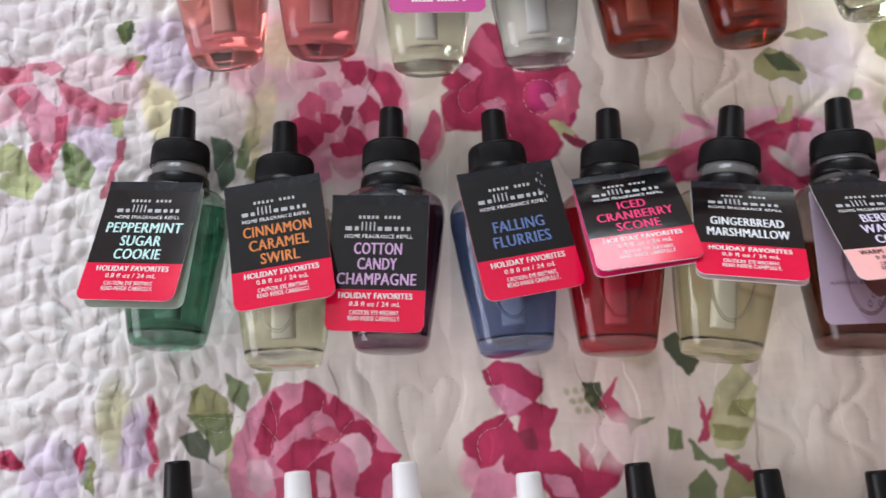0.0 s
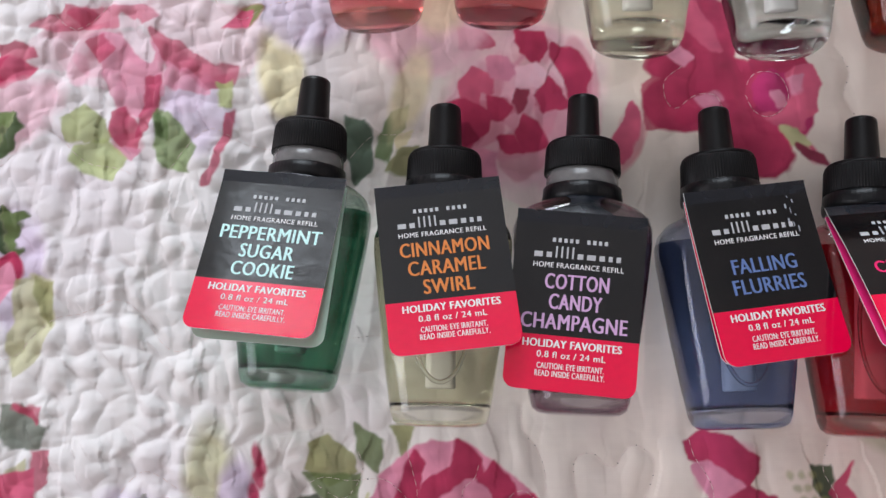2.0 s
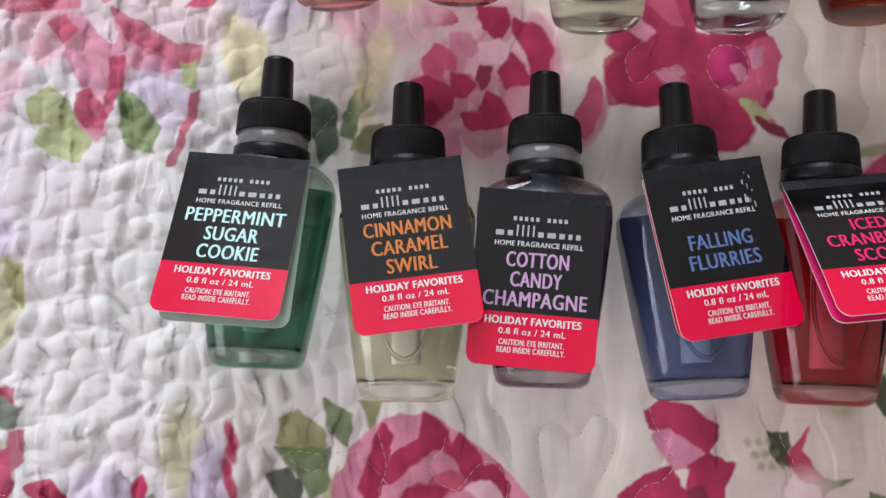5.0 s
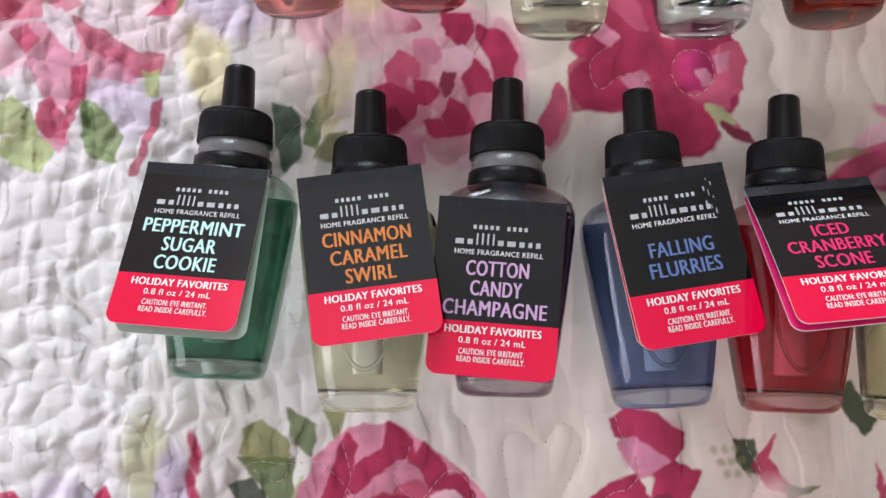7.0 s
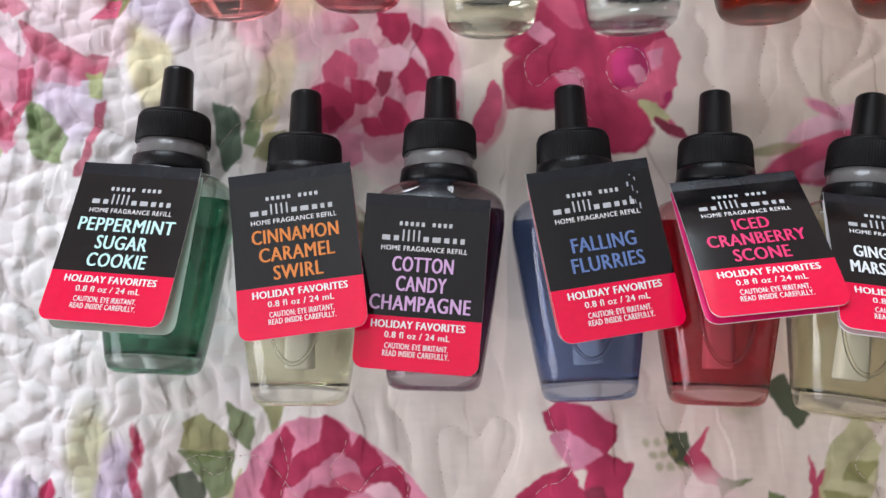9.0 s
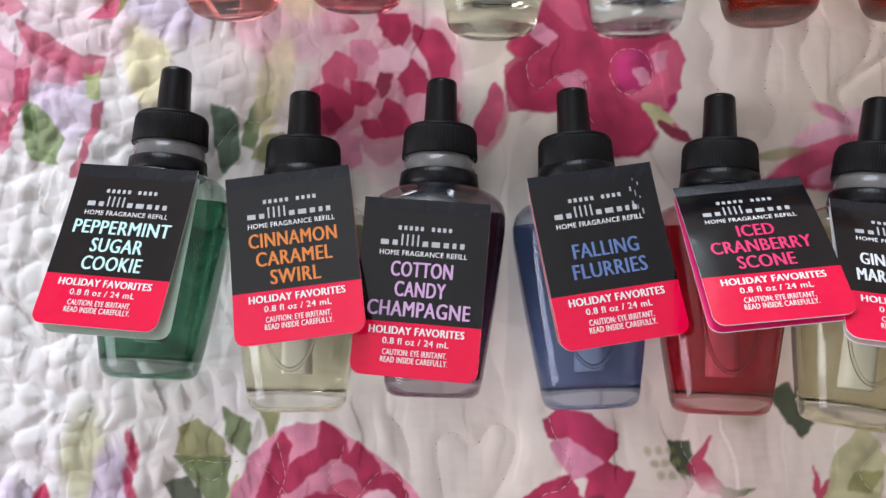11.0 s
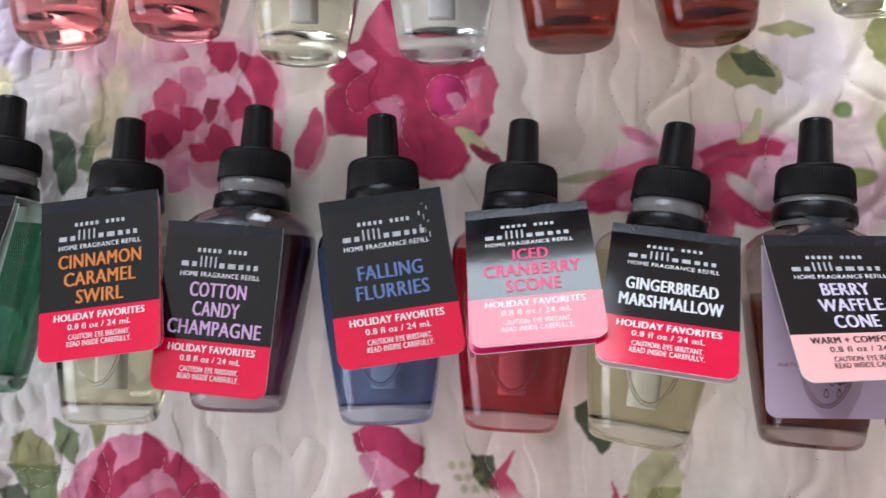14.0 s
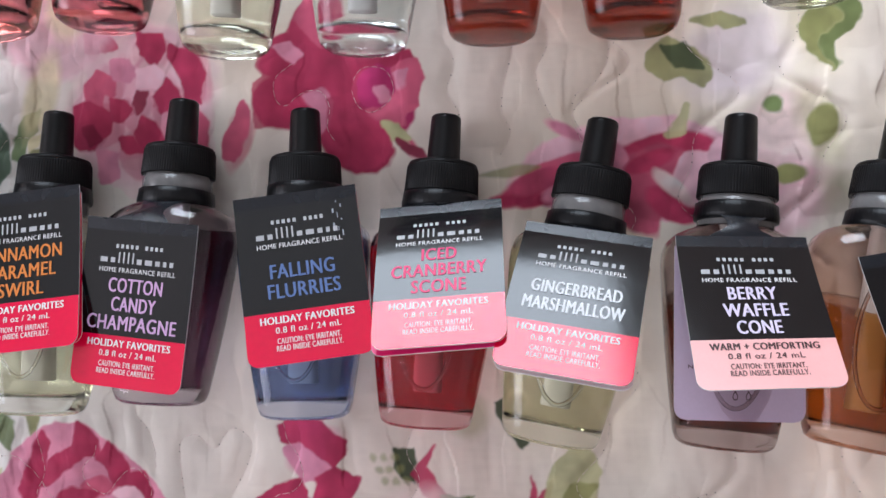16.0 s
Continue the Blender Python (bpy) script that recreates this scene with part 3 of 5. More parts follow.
# open carousel rose between the first rows
CAROUSEL = (
    (ROSE, ((-0.0214, 0.1642), (-0.0161, 0.1649), (-0.0129, 0.1601), (-0.0172, 0.1588), (-0.0209, 0.1595))),
    (MAG, ((-0.0061, 0.1638), (0.0002, 0.1629), (0.0012, 0.1583), (-0.0015, 0.1543), (-0.0051, 0.1581))),
    (MAG, ((0.0027, 0.1602), (0.0094, 0.1573), (0.0119, 0.1516), (0.0108, 0.1441), (0.0077, 0.1452), (0.0063, 0.1519), (0.0037, 0.1566))),
    (ROSE, ((0.0092, 0.1436), (0.0127, 0.1384), (0.0128, 0.1314), (0.0101, 0.131), (0.0084, 0.1386))),
    (ROSE, ((-0.0209, 0.1503), (-0.0177, 0.1537), (-0.0125, 0.1508), (-0.0125, 0.1478), (-0.0162, 0.1475), (-0.0173, 0.1429), (-0.0202, 0.1451))),
)
CAROUSEL_HEART = (
    (MAG, ((-0.0143, 0.146), (-0.011, 0.1452), (-0.0081, 0.1423), (-0.011, 0.1394), (-0.0131, 0.1402))),
    (WINE, ((-0.007, 0.148), (-0.0047, 0.1474), (-0.0045, 0.1443), (-0.0061, 0.1418), (-0.0073, 0.145))),
    (MAG, ((-0.0246, 0.1441), (-0.0199, 0.1449), (-0.0139, 0.1417), (-0.0147, 0.1377), (-0.0194, 0.1334), (-0.0231, 0.1328), (-0.0251, 0.1382))),
    (DEEP, ((-0.0215, 0.138), (-0.0184, 0.1384), (-0.0178, 0.1358), (-0.0203, 0.1344))),
    (PINK, ((-0.014, 0.156), (-0.0088, 0.1563), (-0.0071, 0.1531), (-0.0088, 0.1507), (-0.0125, 0.1514))),
    (PALE, ((-0.0067, 0.1538), (-0.0015, 0.1548), (0.0011, 0.1522), (-0.0016, 0.1493), (-0.0057, 0.1495))),
    (MAG, ((-0.0016, 0.146), (0.0016, 0.1506), (0.0046, 0.1459), (0.0079, 0.1432), (0.0036, 0.1433), (-0.0001, 0.1419))),
)
CAROUSEL_FOOT = (
    (MAG, ((-0.0048, 0.1408), (-0.0017, 0.1391), (0.0001, 0.1328), (-0.0059, 0.132), (-0.0071, 0.1363))),
    (MAG, ((-0.0116, 0.1355), (-0.0074, 0.1353), (-0.0057, 0.131), (-0.009, 0.131))),
    (PINK, ((-0.0179, 0.1328), (-0.0121, 0.1315), (-0.0132, 0.1255), (-0.0174, 0.1237))),
    (ROSE, ((0.0176, 0.1342), (0.0232, 0.1436), (0.0244, 0.1409), (0.0236, 0.1349), (0.0197, 0.1281), (0.0175, 0.1292))),
)
blob(-0.004, 0.148, 0.024, 0.022, 0, BLUSH, 400, 0.3, 0.8, 0.003)
blob(-0.006, 0.143, 0.019, 0.021, 0, PALE, 401, 0.3, 0.75, 0.003)
CAROUSEL_WASH = (
    (-0.0052, 0.1422, 0.0166, 0.0191, -5, PALE), (-0.0081, 0.1445, 0.0111, 0.0121, -25, PINK), (-0.0023, 0.1581, 0.0049, 0.0045, -25, MAG), (0.0101, 0.1531, 0.0030, 0.0076, 13, ROSE),
    (0.0105, 0.1514, 0.0020, 0.0055, 9, MAG), (-0.0148, 0.1477, 0.0032, 0.0050, -35, MAG), (-0.0163, 0.1389, 0.0052, 0.0050, -5, MAG), (-0.0054, 0.1312, 0.0052, 0.0055, -40, MAG),
    (-0.0088, 0.1414, 0.0022, 0.0036, 25, MAG), (-0.0041, 0.1437, 0.0015, 0.0034, -15, DEEP), (0.0033, 0.1420, 0.0042, 0.0058, 10, MAG), (-0.0174, 0.1367, 0.0022, 0.0024, -5, DEEP),
    (0.0217, 0.1337, 0.0032, 0.0072, -23, ROSE), (0.0222, 0.1326, 0.0022, 0.0055, -23, MAG), (-0.0104, 0.1575, 0.0041, 0.0028, 10, BLUSH), (-0.0020, 0.1536, 0.0034, 0.0022, -10, BLUSH),
)
dabs(CAROUSEL_WASH, 402, 0.3, 0.38)
cut_shapes(CAROUSEL, 400)
cut_shapes(CAROUSEL_HEART, 430)
cut_shapes(CAROUSEL_FOOT, 470)
blob(-0.030, 0.168, 0.014, 0.018, 20, PALE, 491, 0.35, 0.8, 0.003)
blob(-0.026, 0.172, 0.006, 0.009, 20, YELLOW, 492, 0.35, 0.7, 0.003)
BLADES = (
    ((66, 96, 70), ((-0.051, 0.1421), (-0.0464, 0.1417), (-0.0437, 0.1366), (-0.0443, 0.1275), (-0.0483, 0.1251), (-0.0505, 0.132))),
    ((104, 130, 76), ((-0.0424, 0.1362), (-0.0387, 0.1426), (-0.0341, 0.1444), (-0.0349, 0.139), (-0.039, 0.1358), (-0.0406, 0.1295), (-0.0433, 0.1311))),
    (OLIVE, ((-0.0406, 0.1282), (-0.0366, 0.1333), (-0.0326, 0.1338), (-0.0345, 0.1263))),
    (YELLOW, ((-0.0384, 0.1358), (-0.0339, 0.1385), (-0.0348, 0.1341), (-0.0376, 0.1334))),
)
cut_shapes(BLADES, 490, 0.9, 0.0003)
blob(-0.034, 0.148, 0.004, 0.012, 340, YELLOW, 496, 0.3, 0.7, 0.002)

# magenta bloom north of the blue bottle, with a rounder violet head
BLOOM = (
    (MAG, ((0.0271, 0.1536), (0.0289, 0.1577), (0.0346, 0.1614), (0.0369, 0.1648), (0.0419, 0.164), (0.0457, 0.1546), (0.0424, 0.1497), (0.0353, 0.1511), (0.0293, 0.151))),
    (ROSE, ((0.0369, 0.1648), (0.0409, 0.1717), (0.0449, 0.1639), (0.0457, 0.1568), (0.0416, 0.1605))),
    (MAG, ((0.026, 0.1478), (0.0282, 0.1497), (0.0343, 0.1499), (0.0385, 0.1472), (0.0414, 0.1438), (0.0352, 0.1428), (0.032, 0.1375), (0.0268, 0.1365), (0.026, 0.1418))),
    (MAG, ((0.0393, 0.1571), (0.0455, 0.1553), (0.0536, 0.1535), (0.0541, 0.1473), (0.0531, 0.1422), (0.0472, 0.1445), (0.0433, 0.1457), (0.0381, 0.1482))),
    (PINK, ((0.04, 0.1439), (0.0443, 0.146), (0.0466, 0.1427), (0.0457, 0.1368), (0.0436, 0.1344), (0.0429, 0.1399))),
    (MAG, ((0.046, 0.1428), (0.0512, 0.1437), (0.0536, 0.1406), (0.0589, 0.1364), (0.0619, 0.1301), (0.0606, 0.1261), (0.0547, 0.1249), (0.0488, 0.1266), (0.0467, 0.1328))),
)
BLOOM_HEAD = (
    (MAG, ((0.0535, 0.1541), (0.0673, 0.1543), (0.0687, 0.1513), (0.0603, 0.1505), (0.0553, 0.1488))),
    (VIOLET, ((0.0538, 0.1464), (0.0553, 0.15), (0.0588, 0.1512), (0.0628, 0.1496), (0.0639, 0.1453), (0.062, 0.141), (0.0585, 0.1394), (0.0551, 0.1413))),
    (ROSE, ((0.0633, 0.1508), (0.0683, 0.1527), (0.0708, 0.1474), (0.0691, 0.1406), (0.0661, 0.1386), (0.0658, 0.1357), (0.0599, 0.1369), (0.056, 0.1391), (0.0612, 0.14), (0.0643, 0.1448))),
    (PINK, ((0.0582, 0.1451), (0.0607, 0.1455), (0.0616, 0.1425), (0.0596, 0.1416))),
    (PINK, ((0.0637, 0.1488), (0.0662, 0.1495), (0.0656, 0.1457), (0.0641, 0.1453))),
    (PINK, ((0.0319, 0.1576), (0.0355, 0.1584), (0.0385, 0.155), (0.0369, 0.1533), (0.0344, 0.1549))),
    (LIME, ((0.0597, 0.1357), (0.0638, 0.1352), (0.0666, 0.1317), (0.0627, 0.1319))),
    (WINE, ((0.0637, 0.132), (0.0695, 0.1288), (0.0709, 0.1266), (0.0665, 0.1278))),
)
BLOOM_WASH = (
    (0.0398, 0.1532, 0.0090, 0.0070, -25, MAG), (0.0328, 0.1538, 0.0050, 0.0036, 5, MAG), (0.0339, 0.1421, 0.0075, 0.0058, -5, MAG), (0.0481, 0.1440, 0.0110, 0.0095, -5, MAG),
    (0.0529, 0.1316, 0.0084, 0.0069, -25, MAG), (0.0437, 0.1625, 0.0071, 0.0091, -5, MAG), (0.0629, 0.1428, 0.0063, 0.0089, -5, (184, 52, 104)), (0.0581, 0.1445, 0.0046, 0.0052, -5, (170, 42, 92)),
    (0.0634, 0.1480, 0.0024, 0.0028, -35, (214, 110, 150)), (0.0366, 0.1561, 0.0020, 0.0009, -35, PINK), (0.0425, 0.1437, 0.0026, 0.0007, 10, PINK), (0.0540, 0.1331, 0.0059, 0.0026, -55, DEEP),
    (0.0349, 0.1420, 0.0044, 0.0034, -25, (170, 46, 82)), (0.0666, 0.1300, 0.0039, 0.0014, -50, ROSE), (0.0638, 0.1323, 0.0037, 0.0012, -45, YELLOW), (0.0404, 0.1479, 0.0060, 0.0018, 25, (162, 40, 78)),
)
dabs(BLOOM_WASH, 500, 0.3)
cut_shapes(BLOOM, 500, 0.85)
cut_shapes(BLOOM_HEAD, 540)

# pink flower on the east side
EAST_FLOWER = (
    (0.1265, 0.1201, 0.0320, 0.0115, -2, PALE), (0.1039, 0.1199, 0.0109, 0.0042, 26, ROSE), (0.0949, 0.1162, 0.0060, 0.0018, 18, (190, 62, 98)), (0.1316, 0.1259, 0.0111, 0.0033, 8, (190, 62, 98)),
    (0.1314, 0.1209, 0.0087, 0.0048, -12, ROSE), (0.1234, 0.1143, 0.0043, 0.0087, 18, ROSE), (0.1179, 0.1254, 0.0039, 0.0029, -42, PINK), (0.1073, 0.1319, 0.0044, 0.0014, -32, PINK),
    (0.1349, 0.1119, 0.0067, 0.0038, -22, (190, 62, 98)), (0.1399, 0.1186, 0.0057, 0.0057, -2, PALE), (0.1478, 0.1233, 0.0057, 0.0048, -2, PALE), (0.1276, 0.1231, 0.0058, 0.0019, 18, (190, 62, 98)),
    (0.1331, 0.1169, 0.0048, 0.0017, -37, BLUSH),
)
dabs(EAST_FLOWER, 600)
for n in range(5):
    blob(0.089 + 0.0042 * n, 0.1145 + 0.0006 * math.sin(3 * n), 0.0028, 0.0017, 20, MAG, 660 + n, 0.4, 0.85)
petal(0.084, 0.121, 0.017, 0.003, 5, OLIVE, 670, opacity=0.7)
EAST_LEAF = (
    (OLIVE, ((0.1288, 0.1503), (0.1333, 0.154), (0.1394, 0.1514), (0.1435, 0.1457), (0.1417, 0.1423), (0.1369, 0.1447), (0.1317, 0.1433), (0.1288, 0.1465))),
    (DARKG, ((0.1315, 0.1522), (0.138, 0.1522), (0.1418, 0.1462), (0.1347, 0.1469))),
    (OLIVE, ((0.1401, 0.1591), (0.1468, 0.16), (0.1527, 0.1567), (0.1474, 0.1563))),
    (LIME, ((0.1318, 0.1295), (0.1377, 0.1366), (0.1361, 0.1304))),
)
blob(0.150, 0.149, 0.015, 0.011, 20, LILAC, 675, 0.4, 0.45, 0.006)
cut_shapes(EAST_LEAF, 670, 0.9)
leaf(0.156, 0.136, 0.007, 0.005, 330, GREEN, GREEN, 674)
blob(0.160, 0.128, 0.013, 0.010, 50, BLUSH, 676, 0.4, 0.8, 0.004)
blob(0.170, 0.131, 0.005, 0.009, 20, LIME, 677, 0.6, 0.5, 0.003)
blob(0.168, 0.115, 0.008, 0.005, 0, OLIVE, 678, 0.6, 0.45, 0.004)
blob(0.158, 0.110, 0.014, 0.008, 30, PALE, 679, 0.4, 0.7, 0.004)
leaf(0.176, 0.165, 0.022, 0.014, 260, OLIVE, GREEN, 680)
petal(0.150, 0.121, 0.010, 0.004, 200, ROSE, 681, OLIVE)
petal(0.098, 0.165, 0.007, 0.002, 60, DARKG, 682)
EAST_SPOTS = (
    (0.1585, 0.1362, 0.0022, 0.0019, -3, GREEN), (0.1702, 0.1309, 0.0030, 0.0046, -18, OLIVE), (0.1614, 0.1185, 0.0036, 0.0022, -3, OLIVE), (0.1174, 0.1219, 0.0036, 0.0020, -33, PINK),
    (0.0992, 0.1194, 0.0066, 0.0023, 17, (196, 80, 112)), (0.1057, 0.1166, 0.0049, 0.0016, 17, PINK),
)
dabs(EAST_SPOTS, 690)

# full rose south of the second and third bottles
FULL_ROSE = (
    (PINK, ((-0.0482, 0.0376), (-0.0461, 0.0455), (-0.0391, 0.0553), (-0.0341, 0.0584), (-0.0245, 0.0599), (-0.0187, 0.0571), (-0.0063, 0.0467), (0.0028, 0.0355), (0.0002, 0.0211), (-0.0481, 0.0251))),
    (MAG, ((-0.0409, 0.0425), (-0.0369, 0.0505), (-0.0348, 0.0575), (-0.0323, 0.0547), (-0.0334, 0.0502), (-0.0373, 0.0387), (-0.0398, 0.0395))),
    (MAG, ((-0.0345, 0.0442), (-0.0322, 0.0501), (-0.0248, 0.0541), (-0.0231, 0.0602), (-0.0186, 0.0553), (-0.0182, 0.0521), (-0.0226, 0.0516), (-0.0288, 0.0472), (-0.0331, 0.0441))),
    (MAG, ((-0.0191, 0.0507), (-0.0153, 0.0541), (-0.0112, 0.0494), (-0.0103, 0.0456), (-0.0147, 0.0454), (-0.0168, 0.0487))),
    (MAG, ((-0.0114, 0.0459), (-0.0063, 0.0469), (-0.0041, 0.0418), (-0.0043, 0.0356), (-0.0102, 0.0421), (-0.0152, 0.0414), (-0.0136, 0.0444))),
    (ROSE, ((-0.0227, 0.0434), (-0.0183, 0.045), (-0.0135, 0.0426), (-0.0173, 0.0416), (-0.0209, 0.0408))),
)
FULL_ROSE_HEART = (
    (MAG, ((-0.0337, 0.0361), (-0.0291, 0.0417), (-0.022, 0.0425), (-0.0195, 0.0409), (-0.0222, 0.0377), (-0.0271, 0.0344), (-0.0319, 0.0337))),
    (PALE, ((-0.014, 0.0413), (-0.0089, 0.0432), (-0.0056, 0.0374), (-0.0055, 0.0292), (-0.0086, 0.0317), (-0.0107, 0.0387))),
    (MAG, ((-0.0041, 0.0375), (0.003, 0.0349), (-0.0027, 0.0289), (-0.0042, 0.0242), (-0.0104, 0.0248), (-0.0094, 0.0309), (-0.005, 0.0328))),
    (MAG, ((-0.0276, 0.031), (-0.0224, 0.0354), (-0.0173, 0.0375), (-0.0189, 0.0305), (-0.0182, 0.0237), (-0.0265, 0.0244))),
    (PALE, ((-0.0225, 0.0331), (-0.0191, 0.0317), (-0.0199, 0.0259), (-0.0225, 0.0261))),
    (PALE, ((-0.0423, 0.0371), (-0.0376, 0.0367), (-0.0356, 0.0297), (-0.0393, 0.0266), (-0.0432, 0.0303))),
    (ROSE, ((-0.035, 0.0308), (-0.0308, 0.0315), (-0.03, 0.0253), (-0.0347, 0.0251))),
)
LEAVES = (
    (OLIVE, ((-0.0595, 0.0601), (-0.055, 0.0617), (-0.0495, 0.0568), (-0.0485, 0.0526), (-0.0554, 0.0507), (-0.0609, 0.0537))),
    (GREEN, ((-0.0615, 0.0526), (-0.0535, 0.0519), (-0.0473, 0.0528), (-0.0489, 0.0422), (-0.0528, 0.0397), (-0.0561, 0.0463))),
    (DARKG, ((-0.0635, 0.047), (-0.0584, 0.0479), (-0.0554, 0.0439), (-0.055, 0.0379), (-0.0601, 0.0407))),
    (GREEN, ((-0.0485, 0.0647), (-0.0422, 0.0603), (-0.0437, 0.0532), (-0.0474, 0.0561))),
    (OLIVE, ((-0.0395, 0.0639), (-0.0343, 0.0634), (-0.0376, 0.0567))),
    (LIME, ((-0.0493, 0.04), (-0.046, 0.0478), (-0.0446, 0.0373), (-0.0468, 0.0284), (-0.0501, 0.0332))),
)
cut_shapes(LEAVES, 720, 0.9, 0.0004)
cut_shapes(FULL_ROSE, 700)
cut_shapes(FULL_ROSE_HEART, 760)

# magenta bloom south of the blue bottle
SOUTH_BLOOM = (
    (MAG, ((0.0313, 0.0583), (0.0363, 0.0605), (0.0421, 0.0594), (0.0471, 0.0542), (0.0473, 0.0507), (0.045, 0.0478), (0.0411, 0.0498), (0.0362, 0.0532), (0.0319, 0.0544))),
    (PINK, ((0.0322, 0.0524), (0.0362, 0.0532), (0.0428, 0.0488), (0.0452, 0.0457), (0.0407, 0.0452), (0.0365, 0.045))),
    (MAG, ((0.0404, 0.0449), (0.0455, 0.0468), (0.0514, 0.0445), (0.049, 0.0396), (0.0475, 0.0306), (0.0439, 0.0261), (0.0436, 0.0343), (0.0404, 0.0392))),
    (MAG, ((0.0239, 0.0381), (0.0293, 0.043), (0.0359, 0.0447), (0.0376, 0.0417), (0.0355, 0.0339), (0.0311, 0.0308), (0.0275, 0.0298), (0.0258, 0.033), (0.0237, 0.0354))),
    (MAG, ((0.0365, 0.0409), (0.0405, 0.038), (0.0439, 0.0297), (0.0429, 0.0251), (0.0354, 0.028), (0.0352, 0.0339))),
)
SOUTH_BLOOM_FOOT = (
    (MAG, ((0.0472, 0.0317), (0.051, 0.0325), (0.054, 0.0287), (0.0571, 0.0252), (0.0584, 0.0333), (0.0607, 0.0294), (0.0619, 0.0246), (0.0659, 0.0313), (0.0698, 0.0259), (0.0658, 0.0211), (0.0584, 0.0167), (0.0493, 0.0175), (0.0441, 0.025))),
    (PINK, ((0.027, 0.0278), (0.0353, 0.0271), (0.0384, 0.0212), (0.0322, 0.0189), (0.024, 0.0196))),
    (PINK, ((0.0468, 0.0261), (0.0535, 0.0244), (0.0554, 0.0187), (0.0496, 0.02))),
    (WINE, ((0.0404, 0.0392), (0.0442, 0.0388), (0.0445, 0.0346), (0.0411, 0.0349))),
)
SOUTH_LEAVES = (
    (DARKG, ((0.0867, 0.0637), (0.0913, 0.065), (0.0938, 0.0601), (0.0974, 0.0562), (0.0931, 0.0523), (0.09, 0.0555), (0.0879, 0.0594))),
    (DARKG, ((0.0613, 0.0518), (0.0649, 0.0523), (0.0669, 0.049), (0.0656, 0.0462), (0.0657, 0.0425), (0.0628, 0.0445), (0.0612, 0.0472))),
    (MAG, ((0.0651, 0.0457), (0.071, 0.0523), (0.0692, 0.047), (0.0731, 0.0409), (0.0739, 0.0378), (0.0679, 0.04))),
    (GREEN, ((0.0725, 0.0398), (0.0806, 0.0399), (0.0763, 0.0381), (0.074, 0.0355))),
    (GREEN, ((0.0849, 0.0365), (0.0887, 0.0358), (0.0882, 0.0303), (0.0846, 0.03))),
    (MAG, ((0.0951, 0.0448), (0.0974, 0.04), (0.1009, 0.0439), (0.0963, 0.0318), (0.0935, 0.0321), (0.0959, 0.0378))),
)
PALE_LEAF = (
    (LIME, ((0.1085, 0.0537), (0.1123, 0.0467), (0.1102, 0.0366), (0.1063, 0.0298), (0.0991, 0.0293), (0.0978, 0.0376), (0.1027, 0.0476))),
    (OLIVE, ((0.1051, 0.0427), (0.1111, 0.0424), (0.1088, 0.0387), (0.1038, 0.0392))),
    (OLIVE, ((0.0987, 0.0358), (0.1082, 0.0345), (0.1054, 0.0311), (0.0988, 0.0328))),
    (GREEN, ((0.0906, 0.032), (0.0951, 0.0254), (0.1035, 0.026), (0.0983, 0.0238), (0.092, 0.0277))),
    (GREEN, ((0.0894, 0.0189), (0.0937, 0.0235), (0.0967, 0.0185), (0.0949, 0.0143), (0.0894, 0.0147))),
    (OLIVE, ((0.1027, 0.0236), (0.1094, 0.0197), (0.1076, 0.0152), (0.0991, 0.0148))),
    (MAG, ((0.1008, 0.0268), (0.1101, 0.0208), (0.1069, 0.0197), (0.1011, 0.0249))),
)
blob(0.035, 0.031, 0.014, 0.008, 10, PINK, 775, 0.4, 0.8, 0.002)
blob(0.040, 0.052, 0.008, 0.006, 30, PINK, 776, 0.4, 0.7, 0.002)
cut_shapes(SOUTH_BLOOM, 780)
cut_shapes(SOUTH_BLOOM_FOOT, 810)
cut_shapes(SOUTH_LEAVES, 840, 0.95, 0.0002)
cut_shapes(PALE_LEAF, 870, 0.9)
for n in range(9):
    blob(0.0555 + 0.0022 * (n % 3) + 0.0005 * n, 0.050 - 0.003 * (n // 3), 0.0009, 0.0011, 30 * n, OLIVE, 805 + n, 0.3, 0.6)
blob(0.068, 0.034, 0.010, 0.008, 0, BLUSH, 815, 0.4, 0.6, 0.004)
blob(0.080, 0.060, 0.006, 0.005, 0, OLIVE, 816, 0.4, 0.45, 0.003)

# south-west: pale yellow, a magenta edge, small green blades, and a flower at the edge of the walk
blob(-0.084, 0.052, 0.006, 0.014, 5, LIME, 820, 0.3, 0.75, 0.003)
blob(-0.078, 0.046, 0.005, 0.010, 0, LILAC, 821, 0.3, 0.9, 0.002)
for n in range(8):
    blob(-0.0728 + 0.0011 * math.sin(1.4 * n), 0.058 - 0.0030 * n, 0.0012, 0.0027, 8, MAG, 830 + n, 0.55, 0.9)
leaf(-0.100, 0.049, 0.012, 0.005, 280, GREEN, DARKG, 841)
leaf(-0.093, 0.043, 0.012, 0.005, 275, GREEN, OLIVE, 842)
blob(-0.104, 0.040, 0.010, 0.010, 0, LILAC, 843, 0.4, 0.7, 0.004)
petal(-0.112, 0.042, 0.012, 0.007, 160, MAG, 844, ROSE)
petal(-0.096, 0.038, 0.010, 0.004, 80, MAG, 845)
blob(-0.134, 0.104, 0.008, 0.014, 0, LILAC, 847, 0.3, 0.8, 0.003)
leaf(-0.137, 0.121, 0.014, 0.010, 285, DARKG, GREEN, 848)
petal(-0.139, 0.094, 0.016, 0.008, 70, PINK, 849, MAG)
